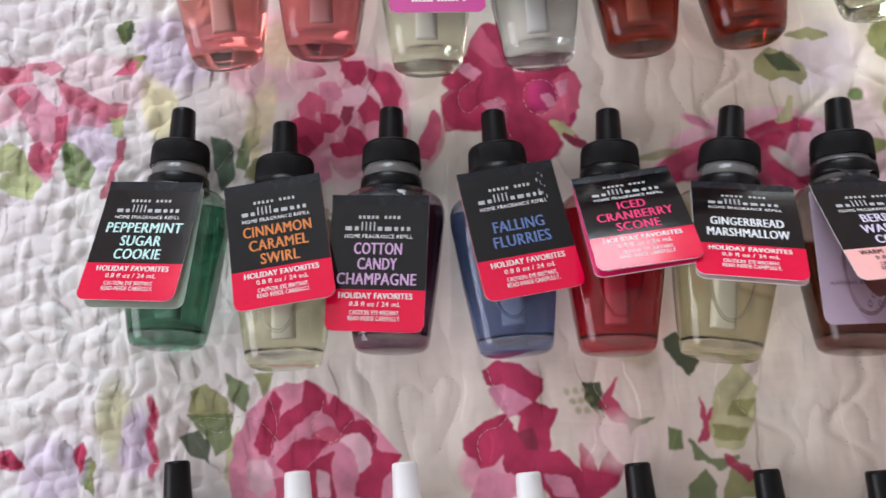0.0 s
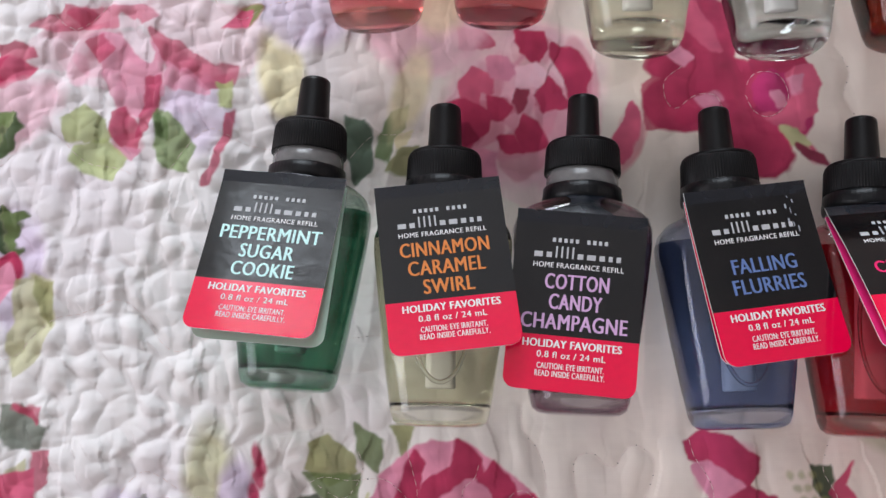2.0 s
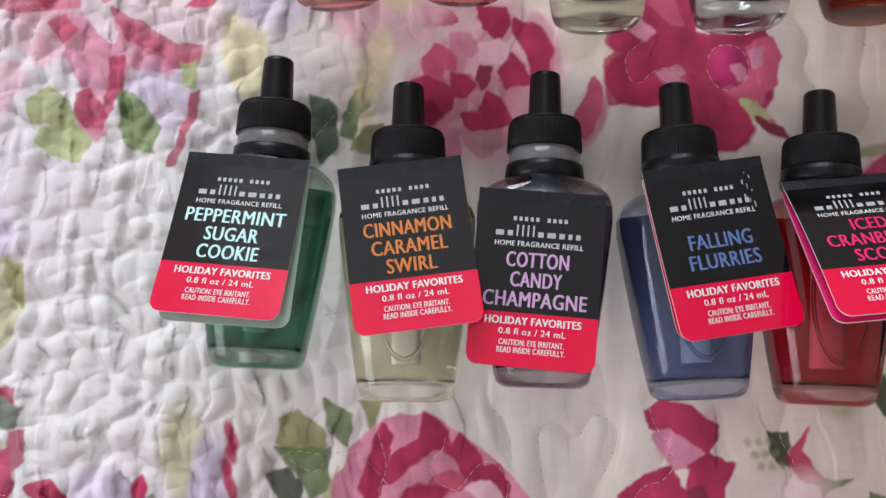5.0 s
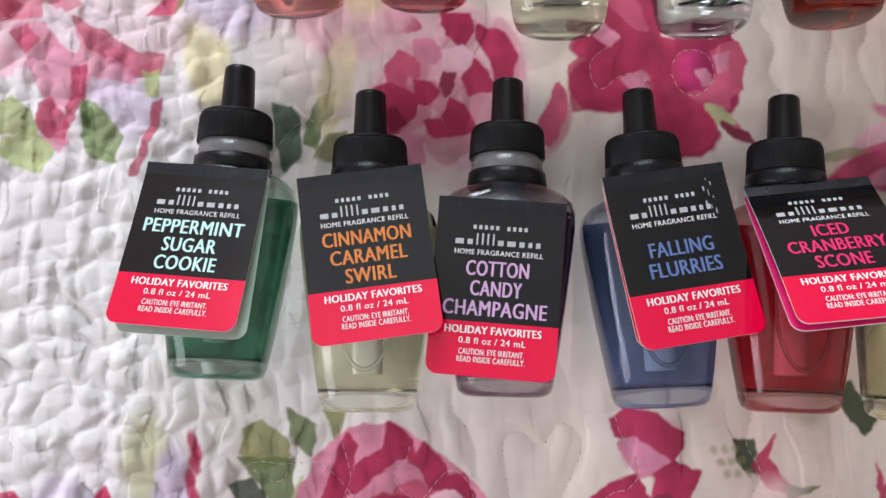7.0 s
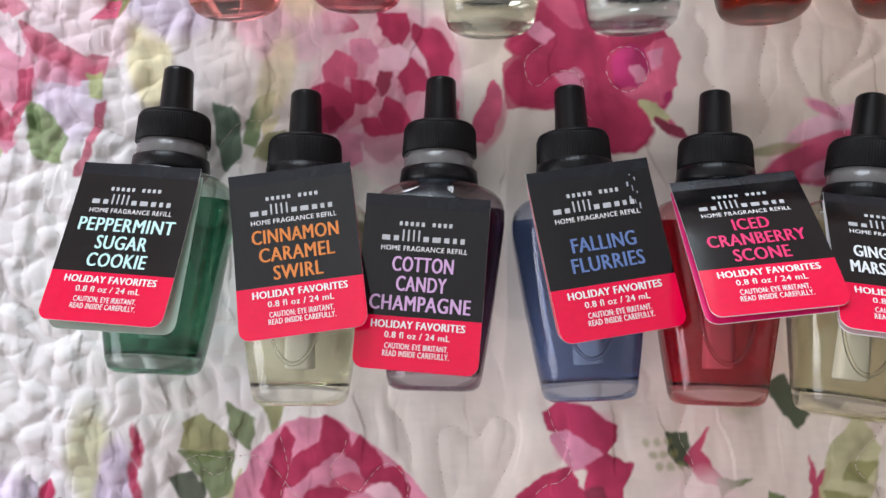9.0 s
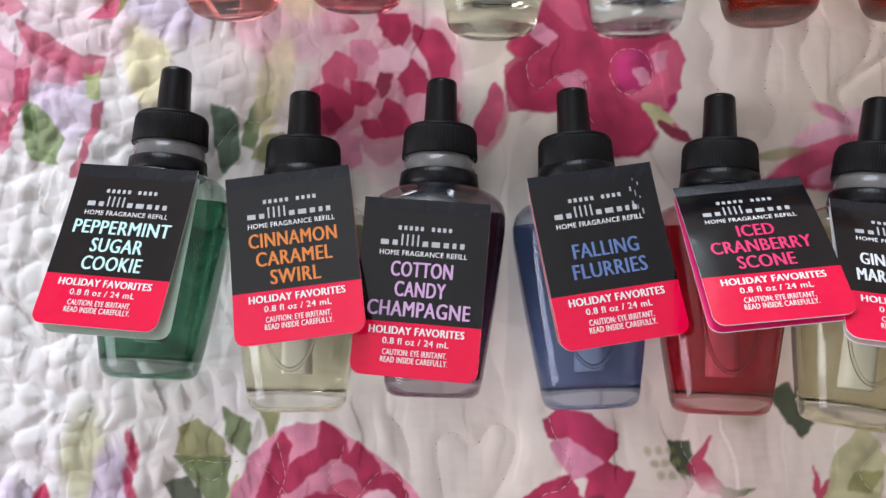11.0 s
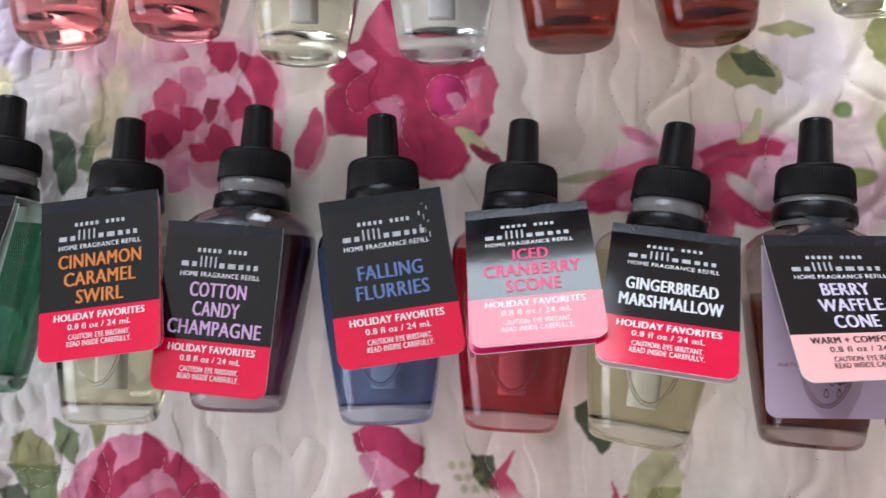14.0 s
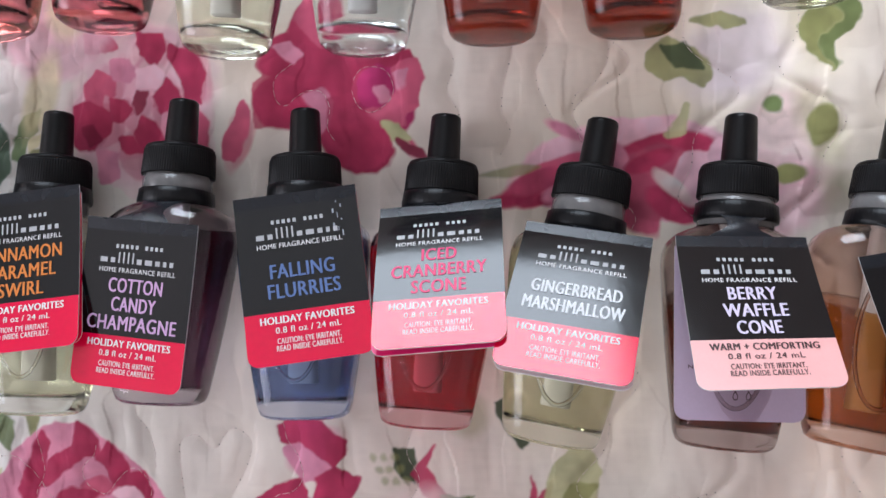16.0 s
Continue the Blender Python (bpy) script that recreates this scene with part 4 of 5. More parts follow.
WEST_LEAVES = (
    (LIME, ((-0.1337, 0.1013), (-0.1288, 0.1029), (-0.1243, 0.101), (-0.1245, 0.0897), (-0.1285, 0.0811), (-0.1326, 0.0784), (-0.1346, 0.0843))),
    (OLIVE, ((-0.1292, 0.1023), (-0.1243, 0.101), (-0.1245, 0.09), (-0.1269, 0.0926))),
    (DARKG, ((-0.1364, 0.0711), (-0.1308, 0.0712), (-0.125, 0.0648), (-0.1262, 0.0605), (-0.1331, 0.0606), (-0.136, 0.0634))),
    (MAG, ((-0.1331, 0.0713), (-0.1263, 0.0703), (-0.127, 0.0667))),
    (MAG, ((-0.1278, 0.0594), (-0.1239, 0.0593), (-0.1243, 0.0523), (-0.1274, 0.0497))),
    (LIME, ((-0.1291, 0.0578), (-0.1276, 0.0493), (-0.1325, 0.048), (-0.1369, 0.0529))),
)
cut_shapes(WEST_LEAVES, 850, 0.8, 0.0004)
petal(-0.126, 0.056, 0.016, 0.012, 230, ROSE, 861, MAG)

# the same print goes on over the rest of the bed
scatter = random.Random(41)
for k in range(46):
    x, y = scatter.uniform(-0.72, 0.72), scatter.uniform(-0.62, 0.8)
    if FX0 - 0.04 < x < FX1 + 0.04 and FY0 - 0.04 < y < FY1 + 0.04:
        continue
    blob(x, y, 0.040, 0.034, scatter.uniform(0, 180), PINK if k % 2 else PALE, 900 + k, 0.3, 0.9, 0.006)
    for n in range(5):
        a = scatter.uniform(0, 360)
        blob(x + 0.018 * math.cos(a), y + 0.018 * math.sin(a), 0.014, 0.010, a, MAG if n % 2 else ROSE, 960 + 5 * k + n, 0.3, 0.9, 0.004)
    for n in range(3):
        a = scatter.uniform(0, 360)
        blob(x + 0.046 * math.cos(a), y + 0.046 * math.sin(a), 0.018, 0.009, math.degrees(a), GREEN if n % 2 else OLIVE, 1200 + 3 * k + n, 0.3, 0.85, 0.004)

quilt = thing("quilt", pose(0, 0, 0), "quilted white cotton bedspread printed with pink roses", "quilt")
ny, nx = GX.shape
co = np.stack([GX, GY, GZ], -1).astype(np.float32)
idx = np.arange(nx * ny, dtype=np.int32).reshape(ny, nx)
quads = np.stack([idx[:-1, :-1], idx[:-1, 1:], idx[1:, 1:], idx[1:, :-1]], -1).reshape(-1, 4)
cover = bpy.data.meshes.new("cover")
cover.vertices.add(nx * ny)
cover.vertices.foreach_set("co", co.ravel())
cover.loops.add(quads.size)
cover.loops.foreach_set("vertex_index", quads.ravel())
cover.polygons.add(len(quads))
cover.polygons.foreach_set("loop_start", np.arange(0, quads.size, 4, dtype=np.int32))
cover.polygons.foreach_set("use_smooth", np.ones(len(quads), bool))
cover.update(calc_edges=True)
layer = cover.color_attributes.new("print", "FLOAT_COLOR", "POINT")
layer.data.foreach_set("color", np.concatenate([np.clip(ink, 0.005, 0.9), np.ones(GX.shape + (1,))], -1).astype(np.float32).ravel())
cover.materials.append(M_QUILT)
part("cover", cover, quilt)


def quilting_lines():
    """Every seam as a dense row of points, with its share of cloth to either side."""
    out = list(SEAM_PTS)
    for i in STITCH_COLS[4:]:
        y = np.arange(FY0 + 0.004, FY1 - 0.004, 0.0007)
        out.append(np.stack([stitch_x(i, y), y], -1))
    for j in range(STITCH_ROWS):
        x = np.arange(FX0 + 0.004, -0.03, 0.0007)
        out.append(np.stack([x, stitch_y(j, x)], -1))
    return out


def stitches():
    """Running stitches: a fine thread of 1.4 mm, then a flat dark dot painted as a needle hole's shade, over and over
    along each seam.
    """
    thread_v, thread_f, shade_v, shade_f = [], [], [], []
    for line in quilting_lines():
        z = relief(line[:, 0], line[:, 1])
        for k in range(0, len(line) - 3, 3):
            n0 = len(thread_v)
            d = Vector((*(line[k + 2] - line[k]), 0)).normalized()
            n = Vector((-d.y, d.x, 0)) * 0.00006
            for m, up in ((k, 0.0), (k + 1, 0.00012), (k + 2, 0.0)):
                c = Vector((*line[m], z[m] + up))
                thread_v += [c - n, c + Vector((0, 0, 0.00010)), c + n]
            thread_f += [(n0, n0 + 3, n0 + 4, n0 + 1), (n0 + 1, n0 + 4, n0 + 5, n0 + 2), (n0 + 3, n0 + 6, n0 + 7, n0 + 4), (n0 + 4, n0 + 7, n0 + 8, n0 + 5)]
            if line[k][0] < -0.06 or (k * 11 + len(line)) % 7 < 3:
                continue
            # Flat disc just above the cloth, its dark colour standing for shade.
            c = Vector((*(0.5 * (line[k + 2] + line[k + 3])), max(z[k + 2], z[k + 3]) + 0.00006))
            n0 = len(shade_v)
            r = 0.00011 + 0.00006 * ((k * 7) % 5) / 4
            shade_v += [c + Vector((r * math.cos(q), r * math.sin(q), 0)) for q in np.arange(6) * math.pi / 3]
            shade_f.append(tuple(range(n0, n0 + 6)))
    return mesh_from("stitching", thread_v, thread_f, [M_THREAD]), mesh_from("needle_hole_shade_dots", shade_v, shade_f, [M_HOLE_SHADE], smooth=False)


thread_mesh, shade_mesh = stitches()
tagged(part("stitching", thread_mesh, quilt, "fine pale running stitches"), kind="stuff")
tagged(part("needle_hole_shade_dots", shade_mesh, quilt, "tiny flat dark dots painted as needle-hole shade between the stitches"), kind="stuff")

# ---- the bottles ----
BODY = [(0.0, 0.0078, 0.0064, 2.2), (0.0003, 0.0093, 0.0078, 2.3), (0.0012, 0.0106, 0.0088, 2.4), (0.003, 0.0112, 0.0093, 2.6), (0.012, 0.0126, 0.0101, 2.9), (0.022, 0.0140, 0.0107, 3.1),
        (0.032, 0.0152, 0.0112, 3.1), (0.039, 0.0160, 0.0115, 3.0), (0.0425, 0.0161, 0.0115, 2.9), (0.0450, 0.0155, 0.0112, 2.7), (0.0470, 0.0138, 0.0103, 2.4), (0.0484, 0.0112, 0.0093, 2.2), (0.0492, 0.0090, 0.0085, 2.0), (0.0505, 0.0080, 0.0080, 2.0), (0.0590, 0.0078, 0.0078, 2.0)]


def at_y(y, inset):
    for a, b in zip(BODY, BODY[1:]):
        if a[0] <= y <= b[0]:
            f = (y - a[0]) / (b[0] - a[0])
            return (y, a[1] + f * (b[1] - a[1]) - inset, a[2] + f * (b[2] - a[2]) - inset, a[3] + f * (b[3] - a[3]))


WALL = 0.0007
inner = [(0.0048, 0.0070, 0.0056, 2.4), (0.0051, 0.0096, 0.0078, 2.6)] + [at_y(y, WALL) for y in (0.0060, 0.012, 0.022, 0.032, 0.039, 0.0425, 0.045, 0.047, 0.0484, 0.0505, 0.0575)]
GLASS = joined("glass_body", [rings("o", BODY, M_GLASS, 56), rings("i", inner, M_GLASS, 56)], M_GLASS, flip=(1,))


def liquid_mesh(mat, level, slant):
    """The liquid, pressed a hair into the glass, with a level that leans towards the neck underneath."""
    grow = 0.00012
    st = [(0.0048 - grow, 0.0070, 0.0056, 2.4), (0.0051 - grow, 0.0096 + grow, 0.0078 + grow, 2.6)] + [at_y(y, WALL - grow) for y in (0.0060, 0.012, 0.018, 0.024, level - 0.006, level - 0.003, level)]
    me = rings("liquid", st, mat, 56)
    for v in me.vertices:
        f = max(0.0, (v.co.y - 0.012) / (level - 0.012))
        v.co.y -= slant * f * v.co.z
    return me


def ribs(k):
    return 1.0 if k % 4 < 2 else 0.984


CAP = joined("cap_ring", [rings("a", [(0.0563, 0.0080, 0.0080), (0.0564, 0.0090, 0.0090), (0.0567, 0.0091, 0.0091), (0.0626, 0.0088, 0.0088), (0.0629, 0.0087, 0.0087)], M_BLACK, 352, wobble=ribs, caps=(True, True)),
                          rings("b", [(0.0627, 0.0086, 0.0086), (0.0635, 0.0085, 0.0085), (0.0639, 0.0082, 0.0082), (0.0641, 0.0076, 0.0076), (0.0642, 0.0047, 0.0047)], M_BLACK, 64)], M_BLACK)
CAP_WHITE = CAP.copy()
CAP_WHITE.materials[0] = M_WHITE
STEM_ST = [(0.0640, 0.0043, 0.0043), (0.0652, 0.0041, 0.0041), (0.0750, 0.0037, 0.0037), (0.0757, 0.0036, 0.0036), (0.0761, 0.0032, 0.0032), (0.0762, 0.0024, 0.0024)]
STEM, STEM_WHITE = rings("stem", STEM_ST, M_STEM, 40), rings("stem", STEM_ST, M_WHITE, 40)
NECK = rings("neck_sleeve", [(0.0495, 0.0082, 0.0082), (0.0497, 0.0086, 0.0086), (0.0566, 0.0085, 0.0085), (0.0568, 0.0081, 0.0081)], M_NECK, 48)
WICK = rings("wick", [(0.0085, 0.0028, 0.0022, 4), (0.0088, 0.0032, 0.0024, 4), (0.050, 0.0032, 0.0024, 4), (0.057, 0.003, 0.0024, 3)], M_WICK, 24)
COLLAR = rings("tag_collar", [(0.0486, 0.0089, 0.0089), (0.0488, 0.0094, 0.0094), (0.0500, 0.0095, 0.0095), (0.0512, 0.0093, 0.0093), (0.0526, 0.0092, 0.0092), (0.0528, 0.0088, 0.0088)], M_COLLAR, 160, wobble=lambda k: 1.0 + 0.006 * math.sin(k * 2 * math.pi / 160 * 5) + 0.003 * math.sin(k * 2.1))


def panel_ridge():
    """The raised oval line moulded into the front of the glass."""
    verts, faces, n, m = [], [], 64, 8
    for k in range(n):
        a = 2 * math.pi * k / n
        x, y = 0.0064 * math.cos(a), 0.0245 + 0.0152 * math.sin(a)
        _, hx, hz, p = at_y(y, 0.0)
        z = hz * (1 - min(1, abs(x) / hx) ** p) ** (1 / p)
        for q in range(m):
            b = 2 * math.pi * q / m
            verts.append((x + 0.0005 * math.cos(b) * math.cos(a), y + 0.0005 * math.cos(b) * math.sin(a), z + 0.00016 * math.sin(b)))
    for k in range(n):
        for q in range(m):
            faces.append((k * m + q, ((k + 1) % n) * m + q, ((k + 1) % n) * m + (q + 1) % m, k * m + (q + 1) % m))
    return mesh_from("panel_ridge", verts, faces, [M_GLASS])


RIDGE = panel_ridge()

# ---- tags ----
W, L, R, SPLIT = 0.0290, 0.0402, 0.0027, 0.0280


def sheet(name, v0, v1, bend, mat, thick=0.0003, lift=0.0, round_end=False):
    """A strip of the tag from v0 to v1 down its length, bent with it, with thickness and round lower corners."""
    nu, nv, verts, faces = 14, 16, [], []
    for side in (0, 1):
        for j in range(nv + 1):
            v = v0 + (v1 - v0) * j / nv
            if round_end:
                v = v0 + (v1 - v0) * (1 - (1 - j / nv) ** 1.8)
            half = W / 2
            if round_end and v > v1 - R:
                half -= R - math.sqrt(max(R * R - (v - (v1 - R)) ** 2, 0))
            for i in range(nu + 1):
                u = -half + 2 * half * i / nu
                x, y, z = bend(u, v)
                verts.append((x, y, z + lift - side * thick))
    n = (nu + 1) * (nv + 1)
    for j in range(nv):
        for i in range(nu):
            a = j * (nu + 1) + i
            faces.append((a, a + nu + 1, a + nu + 2, a + 1))
            faces.append((n + a, n + a + 1, n + a + nu + 2, n + a + nu + 1))
    edge = [i for i in range(nu + 1)] + [j * (nu + 1) + nu for j in range(1, nv + 1)] + [nv * (nu + 1) + i for i in range(nu - 1, -1, -1)] + [j * (nu + 1) for j in range(nv - 1, 0, -1)]
    k = len(verts)
    verts += [verts[a] for a in edge] + [verts[n + a] for a in edge]
    m = len(edge)
    for a in range(m):
        faces.append((k + a, k + (a + 1) % m, k + m + (a + 1) % m, k + m + a))
    rim = len(faces) - m
    return mesh_from(name, verts, faces, [mat, M_PAPER], face_mats=[0] * rim + [1] * m)


def bars(name, rects, bend, mat, lift):
    """Flat strokes (u, v, width, height), each a thin slab following the tag."""
    verts, faces = [], []
    for u, v, w, h in rects:
        k = len(verts)
        for du, dv in ((-1, -1), (1, -1), (1, 1), (-1, 1)):
            x, y, z = bend(u + du * w / 2, v + dv * h / 2)
            verts.append((x, y, z + lift))
        faces.append((k, k + 3, k + 2, k + 1))
    return mesh_from(name, verts, faces, [mat], smooth=False)


def words(name, text, u, v, width, height, bend, mat, lift=0.00009, bold=0.0, turn=0.0, heavy=0.0):
    """Lettering whose middle stands at u, v: width and cap height in metres."""
    cu = bpy.data.curves.new("text", "FONT")
    cu.body, cu.size, cu.resolution_u, cu.offset, cu.space_character = text, 1.0, 3, bold, 1.08
    ob = bpy.data.objects.new("text", cu)
    scene.collection.objects.link(ob)
    me = bpy.data.meshes.new_from_object(ob.evaluated_get(bpy.context.evaluated_depsgraph_get()))
    bpy.data.objects.remove(ob)
    bpy.data.curves.remove(cu)
    n = len(me.vertices)
    p = np.zeros(n * 3)
    me.vertices.foreach_get("co", p)
    p = p.reshape(-1, 3)
    lo, hi = p.min(0), p.max(0)
    cap = 0.69 + bold
    x = (p[:, 0] - (lo[0] + hi[0]) / 2) * width / (hi[0] - lo[0])
    y = (p[:, 1] - cap / 2) * height / cap
    c, s = math.cos(radians(turn)), math.sin(radians(turn))
    out = [bend(u + a * c - b * s, v - a * s - b * c) for a, b in zip(x, y)]
    flat = np.array([(a, b, z + lift) for a, b, z in out])
    if heavy:
        faces = [tuple(f.vertices) for f in me.polygons]
        steps = [(-heavy, 0), (heavy, 1), (0, 2)]
        verts = np.concatenate([flat + (dx, 0, 0.00002 * k) for dx, k in steps])
        all_faces = [tuple(i + n * k for i in f) for _, k in steps for f in faces]
        bpy.data.meshes.remove(me)
        me = bpy.data.meshes.new(name)
        me.from_pydata(verts.tolist(), [], all_faces)
    else:
        me.vertices.foreach_set("co", flat.ravel())
    me.name = name
    me.materials.clear()
    me.materials.append(mat)
    me.update()
    return me


def mark_blocks(u0, v0):
    """The maker's mark as plain blocks: a short row of small ones above, a longer row with four taller strokes below."""
    out, x = [], u0 - 0.0058
    for k in range(10):
        if k != 5:
            out.append((x, v0 - 0.0030, 0.00075, 0.00095))
        x += 0.00128
    x, foot = u0 - 0.0100, v0 + 0.0010
    for w, tall in ((0.0019, 0), (0.0012, 0), (0.0004, 1), (0.0004, 1), (0.0004, 1), (0.0004, 1), (0.0013, 0), (0.0019, 0), (0.0012, 0), (0.0009, 0), (0.0010, 0)):
        h = 0.0026 if tall else 0.0012
        out.append((x + w / 2, foot - h / 2, w, h))
        x += w + 0.00082
    return out


def straight_bend(curl, twist=0.0):
    def bend(u, v):
        f = v / L
        top = max(0.0, 0.0030 - v)
        return (u, -v, curl * L * (f * f - f) + twist * u * f + 0.08 * top)
    return bend


def add_tag(owner, m, lines, ink_rgb, curl=0.0, band=("HOLIDAY FAVORITES", None, None), sizes=None, back=None, twist=0.0, up=0.0):
    """A folded hang tag: back leaf, front leaf with a coloured band, lettering, and the strap to the collar."""
    inv = owner.matrix_world.inverted() @ m
    bend = straight_bend(curl, twist)
    band_mat, small_mat = band[1] or M_RED, band[2] or M_PAPER
    front = part("tag_front", sheet("tag_front", 0.0029, SPLIT, bend, M_CARD), owner, "glossy black card tag", inv)
    part("tag_fold", sheet("tag_fold", 0.0, 0.0029, bend, M_STRAP), front, "embossed folded top strip")
    part("tag_band", sheet("tag_band", SPLIT, L, bend, band_mat, round_end=True), front)
    if back:
        turn, mat, drop = back
        leaf_m = inv @ pose(0, -0.0006, -0.0009, turn[0], turn[1], turn[2])
        bl = part("tag_back", sheet("tag_back", 0.0012, L + drop, straight_bend(0.03), mat, round_end=True), owner, "plain rear leaf of the folded tag", leaf_m)
    else:
        bl = None
    tagged(part("maker_mark", bars("maker_mark", mark_blocks(0, 0.0096), bend, M_MARK, 0.00009), front), kind="stuff")
    part("small_lettering", words("small_lettering", "HOME FRAGRANCE REFILL", 0, 0.0123, 0.0200, 0.00115, bend, M_PAPER, heavy=0.00002), front)
    ink_mat = paint("tag_ink", ink_rgb)
    n = len(lines)
    for k, (text, width) in enumerate(lines):
        v = (0.0159 + 0.0045 * k) if n == 3 else (0.0184 + 0.0047 * k)
        part("fragrance_lettering", words("fragrance_lettering", text, 0, v, width, 0.0034, bend, ink_mat, bold=0.0, heavy=0.00012), front)
    part("band_lettering", words("band_lettering", band[0], 0, 0.0298, 0.0216, 0.0017, bend, small_mat, heavy=0.00009), front)
    part("volume_lettering", words("volume_lettering", "0.8 fl oz / 24 mL", 0, 0.0322, 0.0150, 0.0014, bend, small_mat, heavy=0.00003), front)
    part("caution_lettering", words("caution_lettering", "CAUTION: EYE IRRITANT.", 0, 0.0347, 0.0146, 0.0013, bend, small_mat, heavy=0.00003), front)
    part("caution_lettering", words("caution_lettering", "READ INSIDE CAREFULLY.", 0, 0.0364, 0.0152, 0.0013, bend, small_mat, heavy=0.00003), front)
    # strap from the collar's crown to the tag's top edge
    foot = inv @ Vector(bend(0, 0))
    side = (inv.to_3x3() @ Vector((1, 0, 0)))
    crown = Vector((0, 0.0492 + up, 0.0091))
    verts, faces, n = [], [], 8
    for j in range(n + 1):
        f = j / n
        c = crown.lerp(foot, f) + Vector((0, 0, 0.0008 * math.sin(math.pi * f)))
        half = 0.0052 - 0.0020 * math.sin(math.pi * min(1, f * 1.1)) + 0.0016 * max(0, f - 0.55) ** 2 / 0.2
        d = Vector((1, 0, 0)).lerp(side, f).normalized()
        for i in range(5):
            a = (i - 2) / 2
            verts.append(c + d * half * a + Vector((0, 0, -0.0012 * a * a * (1 - f))))
    for j in range(n):
        for i in range(4):
            a = j * 5 + i
            faces.append((a, a + 1, a + 6, a + 5))
    part("tag_strap", mesh_from("tag_strap", verts, faces, [M_STRAP]), owner)
    part("tag_collar", COLLAR, owner, m=Matrix.Translation((0, up, 0)))
    return front, bl


def bottle(place, label, group, tint, level=0.040, slant=0.35, white=False, ior=1.33):
    x, y, turn, size = place
    ob = thing("fragrance_bottle", pose(x, y, AXIS, DIP, 0, turn) @ Matrix.Scale(size, 4), label, "bottle", group)
    body = GLASS
    if tint:
        body = GLASS.copy()
        # Clear glass: the oil colour it would refract is mixed into its tint.
        body.materials[0] = material("oil_tinted_glass", tuple(0.62 * 0.98 + 0.38 * k for k in lin(*tint)), 0.0, trans=1.0, ior=1.47)
    glass = part("glass_body", body, ob, "tapered clear glass body, oil's refracted tint mixed in where filled")
    glass.visible_shadow = False
    if group == MID:
        ridge = RIDGE.copy()
        ridge.materials[0] = body.materials[0]
        part("panel_ridge", ridge, glass, "oval line moulded in the glass").visible_shadow = False
    if tint:
        part("liquid", liquid_mesh(liquid("scented_oil", tint, ior), level, slant), ob, "scented oil").visible_shadow = False
        part("wick", WICK, ob)
    part("neck_sleeve", NECK, ob, "clear plastic neck sleeve")
    part("cap_ring", CAP_WHITE if white else CAP, ob, "ribbed plastic screw collar")
    part("stem", STEM_WHITE if white else STEM, ob)
    return ob


MID = "middle row of bottles"
b1 = bottle(MID_AT[0], "bottle of dark green oil with a black hang tag", MID, (92, 160, 130), 0.0425, 0.1)
b2 = bottle(MID_AT[1], "bottle of pale yellow-green oil with an orange-lettered tag", MID, (238, 237, 216), 0.0430, 0.1)
b3 = bottle(MID_AT[2], "bottle of dusky purple oil with a lilac-lettered tag", MID, (140, 92, 122), 0.0430, 0.1)
b4 = bottle(MID_AT[3], "bottle of dark blue oil with a blue-lettered tag", MID, (146, 166, 206), 0.0430, 0.1)
b5 = bottle(MID_AT[4], "bottle of red oil with a pink-lettered tag standing up", MID, (214, 58, 78), 0.0430, 0.1)
b6 = bottle(MID_AT[5], "bottle of pale straw oil with a glossy raised tag", MID, (236, 233, 208), 0.0430, 0.1)
b7 = bottle(MID_AT[6], "bottle of brown oil with an open black and blush tag", MID, (146, 74, 54), 0.032)
b8 = bottle(MID_AT[7], "bottle of amber oil with a black tag", MID, (198, 120, 46), 0.031)

P_PEACH, P_DARK = paint("blush_band", (250, 186, 182), 0.3), paint("brown_ink", (70, 40, 40))
P_LILAC, P_MINT, P_HOT = paint("lilac_card", (196, 178, 200), 0.4), paint("mint_card", (176, 205, 186), 0.35), paint("pink_card", (232, 40, 120), 0.3)
add_tag(b1, pose(-0.0624, 0.1224, 0.0178, -19.8, -4.6, -7.3), (("PEPPERMINT", 0.0230), ("SUGAR", 0.0122), ("COOKIE", 0.0139)), (200, 240, 236), 0.05, back=((4.0, 3.0, 2.2), P_MINT, 0.0))
add_tag(b2, pose(-0.0274, 0.1195, 0.0182, -12.7, 2.3, 5.0), (("CINNAMON", 0.0200), ("CARAMEL", 0.0172), ("SWIRL", 0.0112)), (216, 130, 62), 0.05, back=((2.0, 0, 0), M_RED, -0.0014), up=0.0040)
add_tag(b3, pose(0.0054, 0.1107, 0.0224, -0.5, -5.6, -7.3), (("COTTON", 0.0140), ("CANDY", 0.0115), ("CHAMPAGNE", 0.0232)), (206, 168, 208), 0.02)
f4, _ = add_tag(b4, pose(0.0422, 0.1161, 0.0212, -9.8, 7.5, 6.4), (("FALLING", 0.0149), ("FLURRIES", 0.0167)), (98, 122, 172), 0.04, back=((1.5, 0, 0), M_RED, -0.0014), up=0.0040)
scuffs = [(0.0095 + 0.0011 * math.sin(2.1 * k), 0.0035 + 0.0011 * k, 0.0002 + 0.00012 * (k % 3), 0.0005 + 0.0003 * ((k * 5) % 4)) for k in range(9)]
tagged(part("scuff_marks", bars("scuff_marks", scuffs, straight_bend(0.04), paint("worn_paper", (150, 156, 164)), 0.00008), f4, "pale scuffs where the card is creased"), kind="stuff")
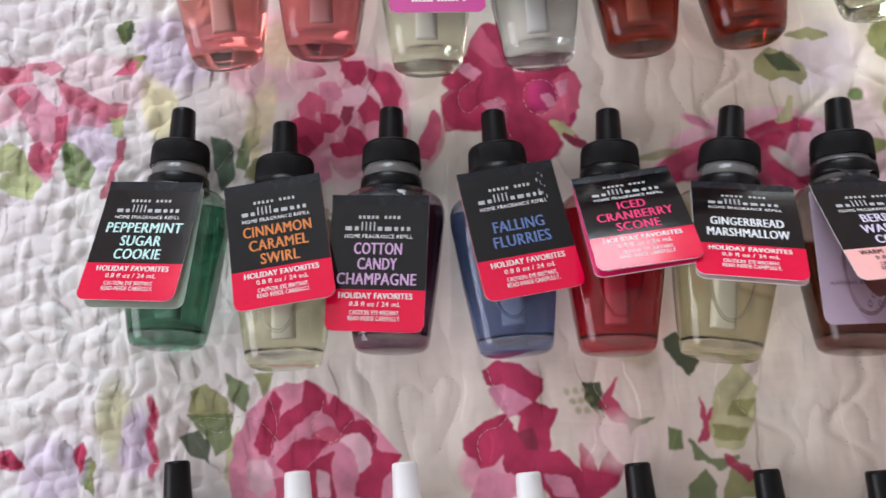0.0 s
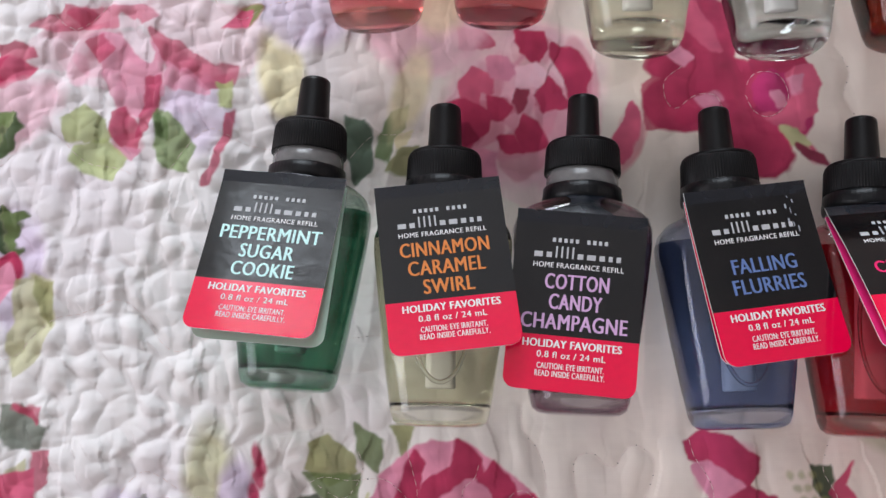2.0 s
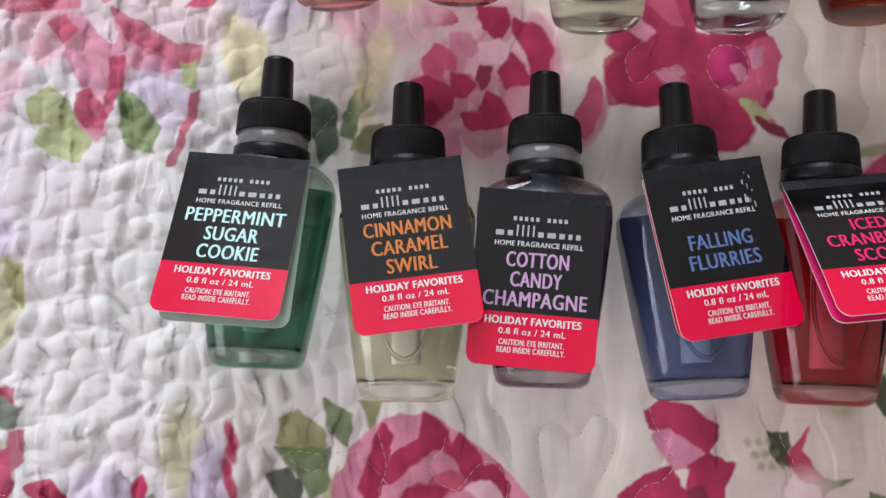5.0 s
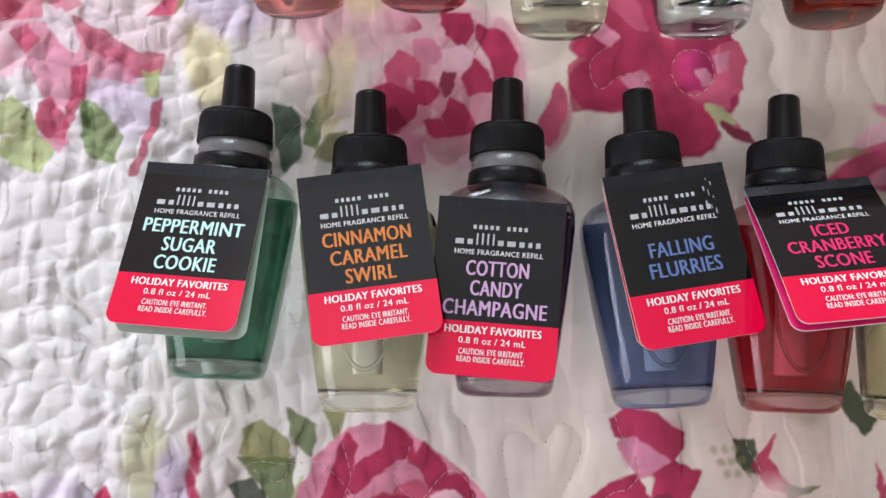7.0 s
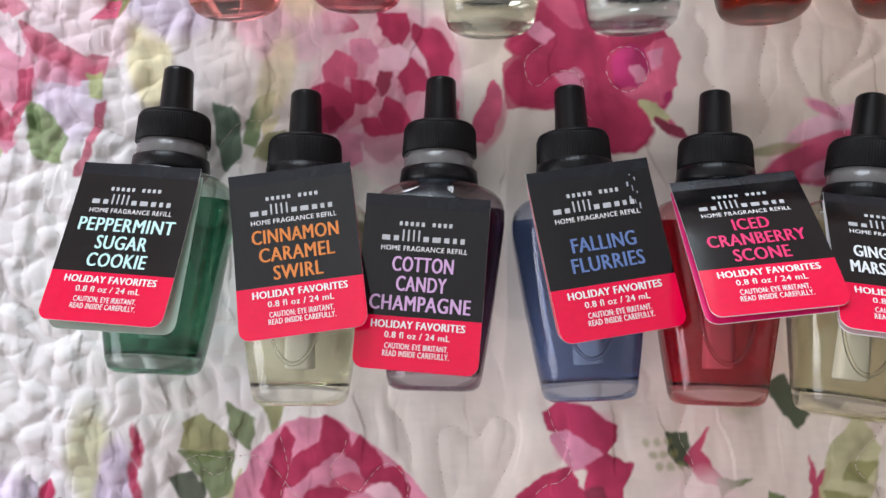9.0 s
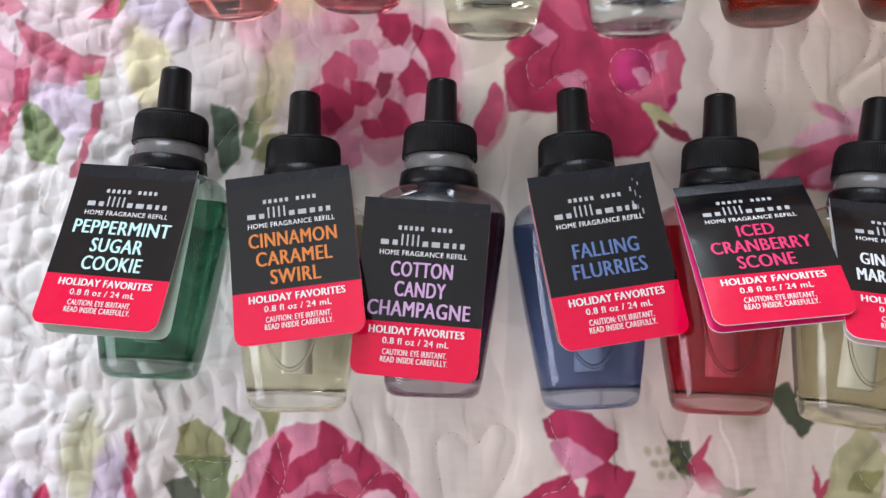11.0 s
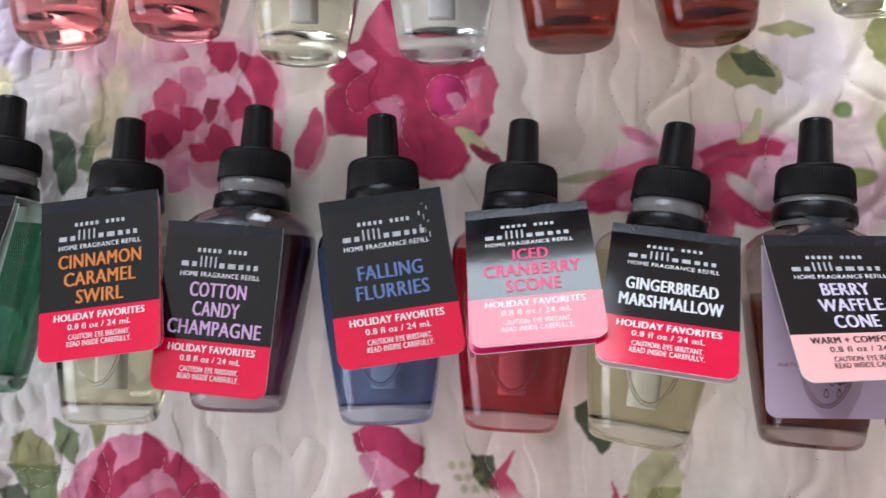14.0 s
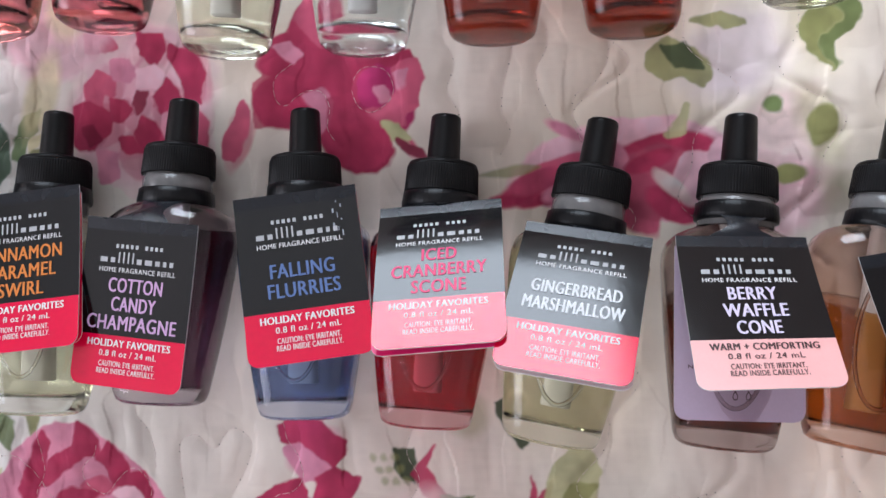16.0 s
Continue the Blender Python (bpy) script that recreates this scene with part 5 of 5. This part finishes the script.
add_tag(b5, pose(0.0765, 0.1124, 0.0165, -36.8, -0.9, 2.9), (("ICED", 0.0078), ("CRANBERRY", 0.0213), ("SCONE", 0.0120)), (226, 24, 104), -0.09, back=((1.4, -2.4, -1.0), P_HOT, -0.0004), up=0.0036)
add_tag(b6, pose(0.1110, 0.1048, 0.0196, -37.2, -5.6, -10.6), (("GINGERBREAD", 0.0196), ("MARSHMALLOW", 0.0218)), (226, 230, 232), -0.06, back=((1.0, 0.5, 0.3), M_PAPER, -0.0006))
f7, k7 = add_tag(b7, pose(0.1446, 0.1020, 0.0196, -38.5, 3.2, -2.6), (("BERRY", 0.0101), ("WAFFLE", 0.0132), ("CONE", 0.0090)), (222, 212, 236), 0.04, band=("WARM + COMFORTING", P_PEACH, P_DARK), back=((37.5, 0, -0.2), P_LILAC, 0.0), up=0.0022, twist=0.1)
flat = straight_bend(0.03)
part("leaf_lettering", words("leaf_lettering", "NATURAL ESSE", -0.0055, 0.0283, 0.0118, 0.0009, flat, P_DARK), k7)


def drop_ring(u0, v0, r):
    """An outlined teardrop."""
    verts, faces, n = [], [], 20
    for k in range(n):
        a = 2 * math.pi * k / n
        for f in (1.0, 0.7):
            rr = r * f
            x, y, z = flat(u0 + rr * math.sin(a) * (0.62 if math.cos(a) < 0.2 else 0.62 * (1 - 0.75 * (math.cos(a) - 0.2))), v0 - rr * math.cos(a) * (1.35 if math.cos(a) > 0 else 0.8))
            verts.append((x, y, z + 0.00009))
    for k in range(n):
        a, b = 2 * k, 2 * ((k + 1) % n)
        faces.append((a, a + 1, b + 1, b))
    return mesh_from("drop_mark", verts, faces, [P_DARK], smooth=False)


for u, v in ((0.0004, 0.0322), (-0.0010, 0.0348), (0.0019, 0.0348)):
    part("drop_mark", drop_ring(u, v, 0.0010), k7)
add_tag(b8, pose(0.1837, 0.0985, 0.0205, -22.0, 3.0, 8.0), (), (220, 220, 220), 0.05, band=("WARM + COMFORTING", P_PEACH, P_DARK))

FAR = "far row of bottles"
P_SMALL = paint("pale_print", (236, 214, 220))
M_Y, M_MAG, M_PEACH = paint("pale_yellow_tag", (244, 232, 190)), paint("magenta_tag", (190, 14, 132), 0.45), paint("peach_tag", (246, 172, 148))
for place, tint, tag, (dx, dy, lean), what in zip(FAR_AT, ((249, 190, 184), (245, 176, 178), (248, 248, 236), (248, 250, 248), (198, 98, 74), (194, 92, 68), (246, 246, 230)),
                                      (M_Y, M_Y, M_MAG, M_MAG, M_PEACH, M_PEACH, None), ((0.002, -0.002, 0), (0.002, -0.0055, 0), (0.0052, -0.0057, 6), (0.0060, -0.0015, 5), (0.003, -0.0060, 4), (-0.0025, -0.0064, 0), (0, 0, 0)),
                                      ("bottle of coral pink oil with a pale yellow tag", "bottle of rose pink oil with a pale yellow tag", "bottle of clear oil with a magenta tag", "bottle of clear oil with a magenta tag",
                                       "bottle of orange-red oil with a peach tag", "bottle of orange-red oil with a peach tag", "bottle of nearly clear pale oil")):
    ob = bottle(place, what, FAR, tint)
    if tag:
        m = pose(place[0] + dx, place[1] + 0.0545 + dy, 0.0190, -14, lean, place[2] + 1)
        inv = ob.matrix_world.inverted() @ m
        part("tag_front", sheet("tag_front", 0.0, SPLIT, straight_bend(0.04), M_CARD), ob, "glossy black card tag", inv)
        part("tag_band", sheet("tag_band", SPLIT, L, straight_bend(0.04), tag, round_end=True), ob, "coloured lower band of the tag", inv)
        print_rows = [(-0.0084 + 0.0011 * k, v, 0.0009, 0.0008) for v in (0.0322, 0.0342, 0.0357) for k in range(16) if (k * 3 + int(v * 1e4)) % 7]
        tagged(part("small_print", bars("small_print", print_rows, straight_bend(0.04), P_SMALL, 0.00009), ob, "rows of tiny print", inv), kind="stuff")
        part("tag_collar", COLLAR, ob)

NEAR = "near row of bottles"
for k, place in enumerate(NEAR_AT):
    white = k in (1, 2, 3)
    bottle(place, "glass bottle with a white plastic cap" if white else "glass bottle with a black plastic cap", NEAR, None, white=white)
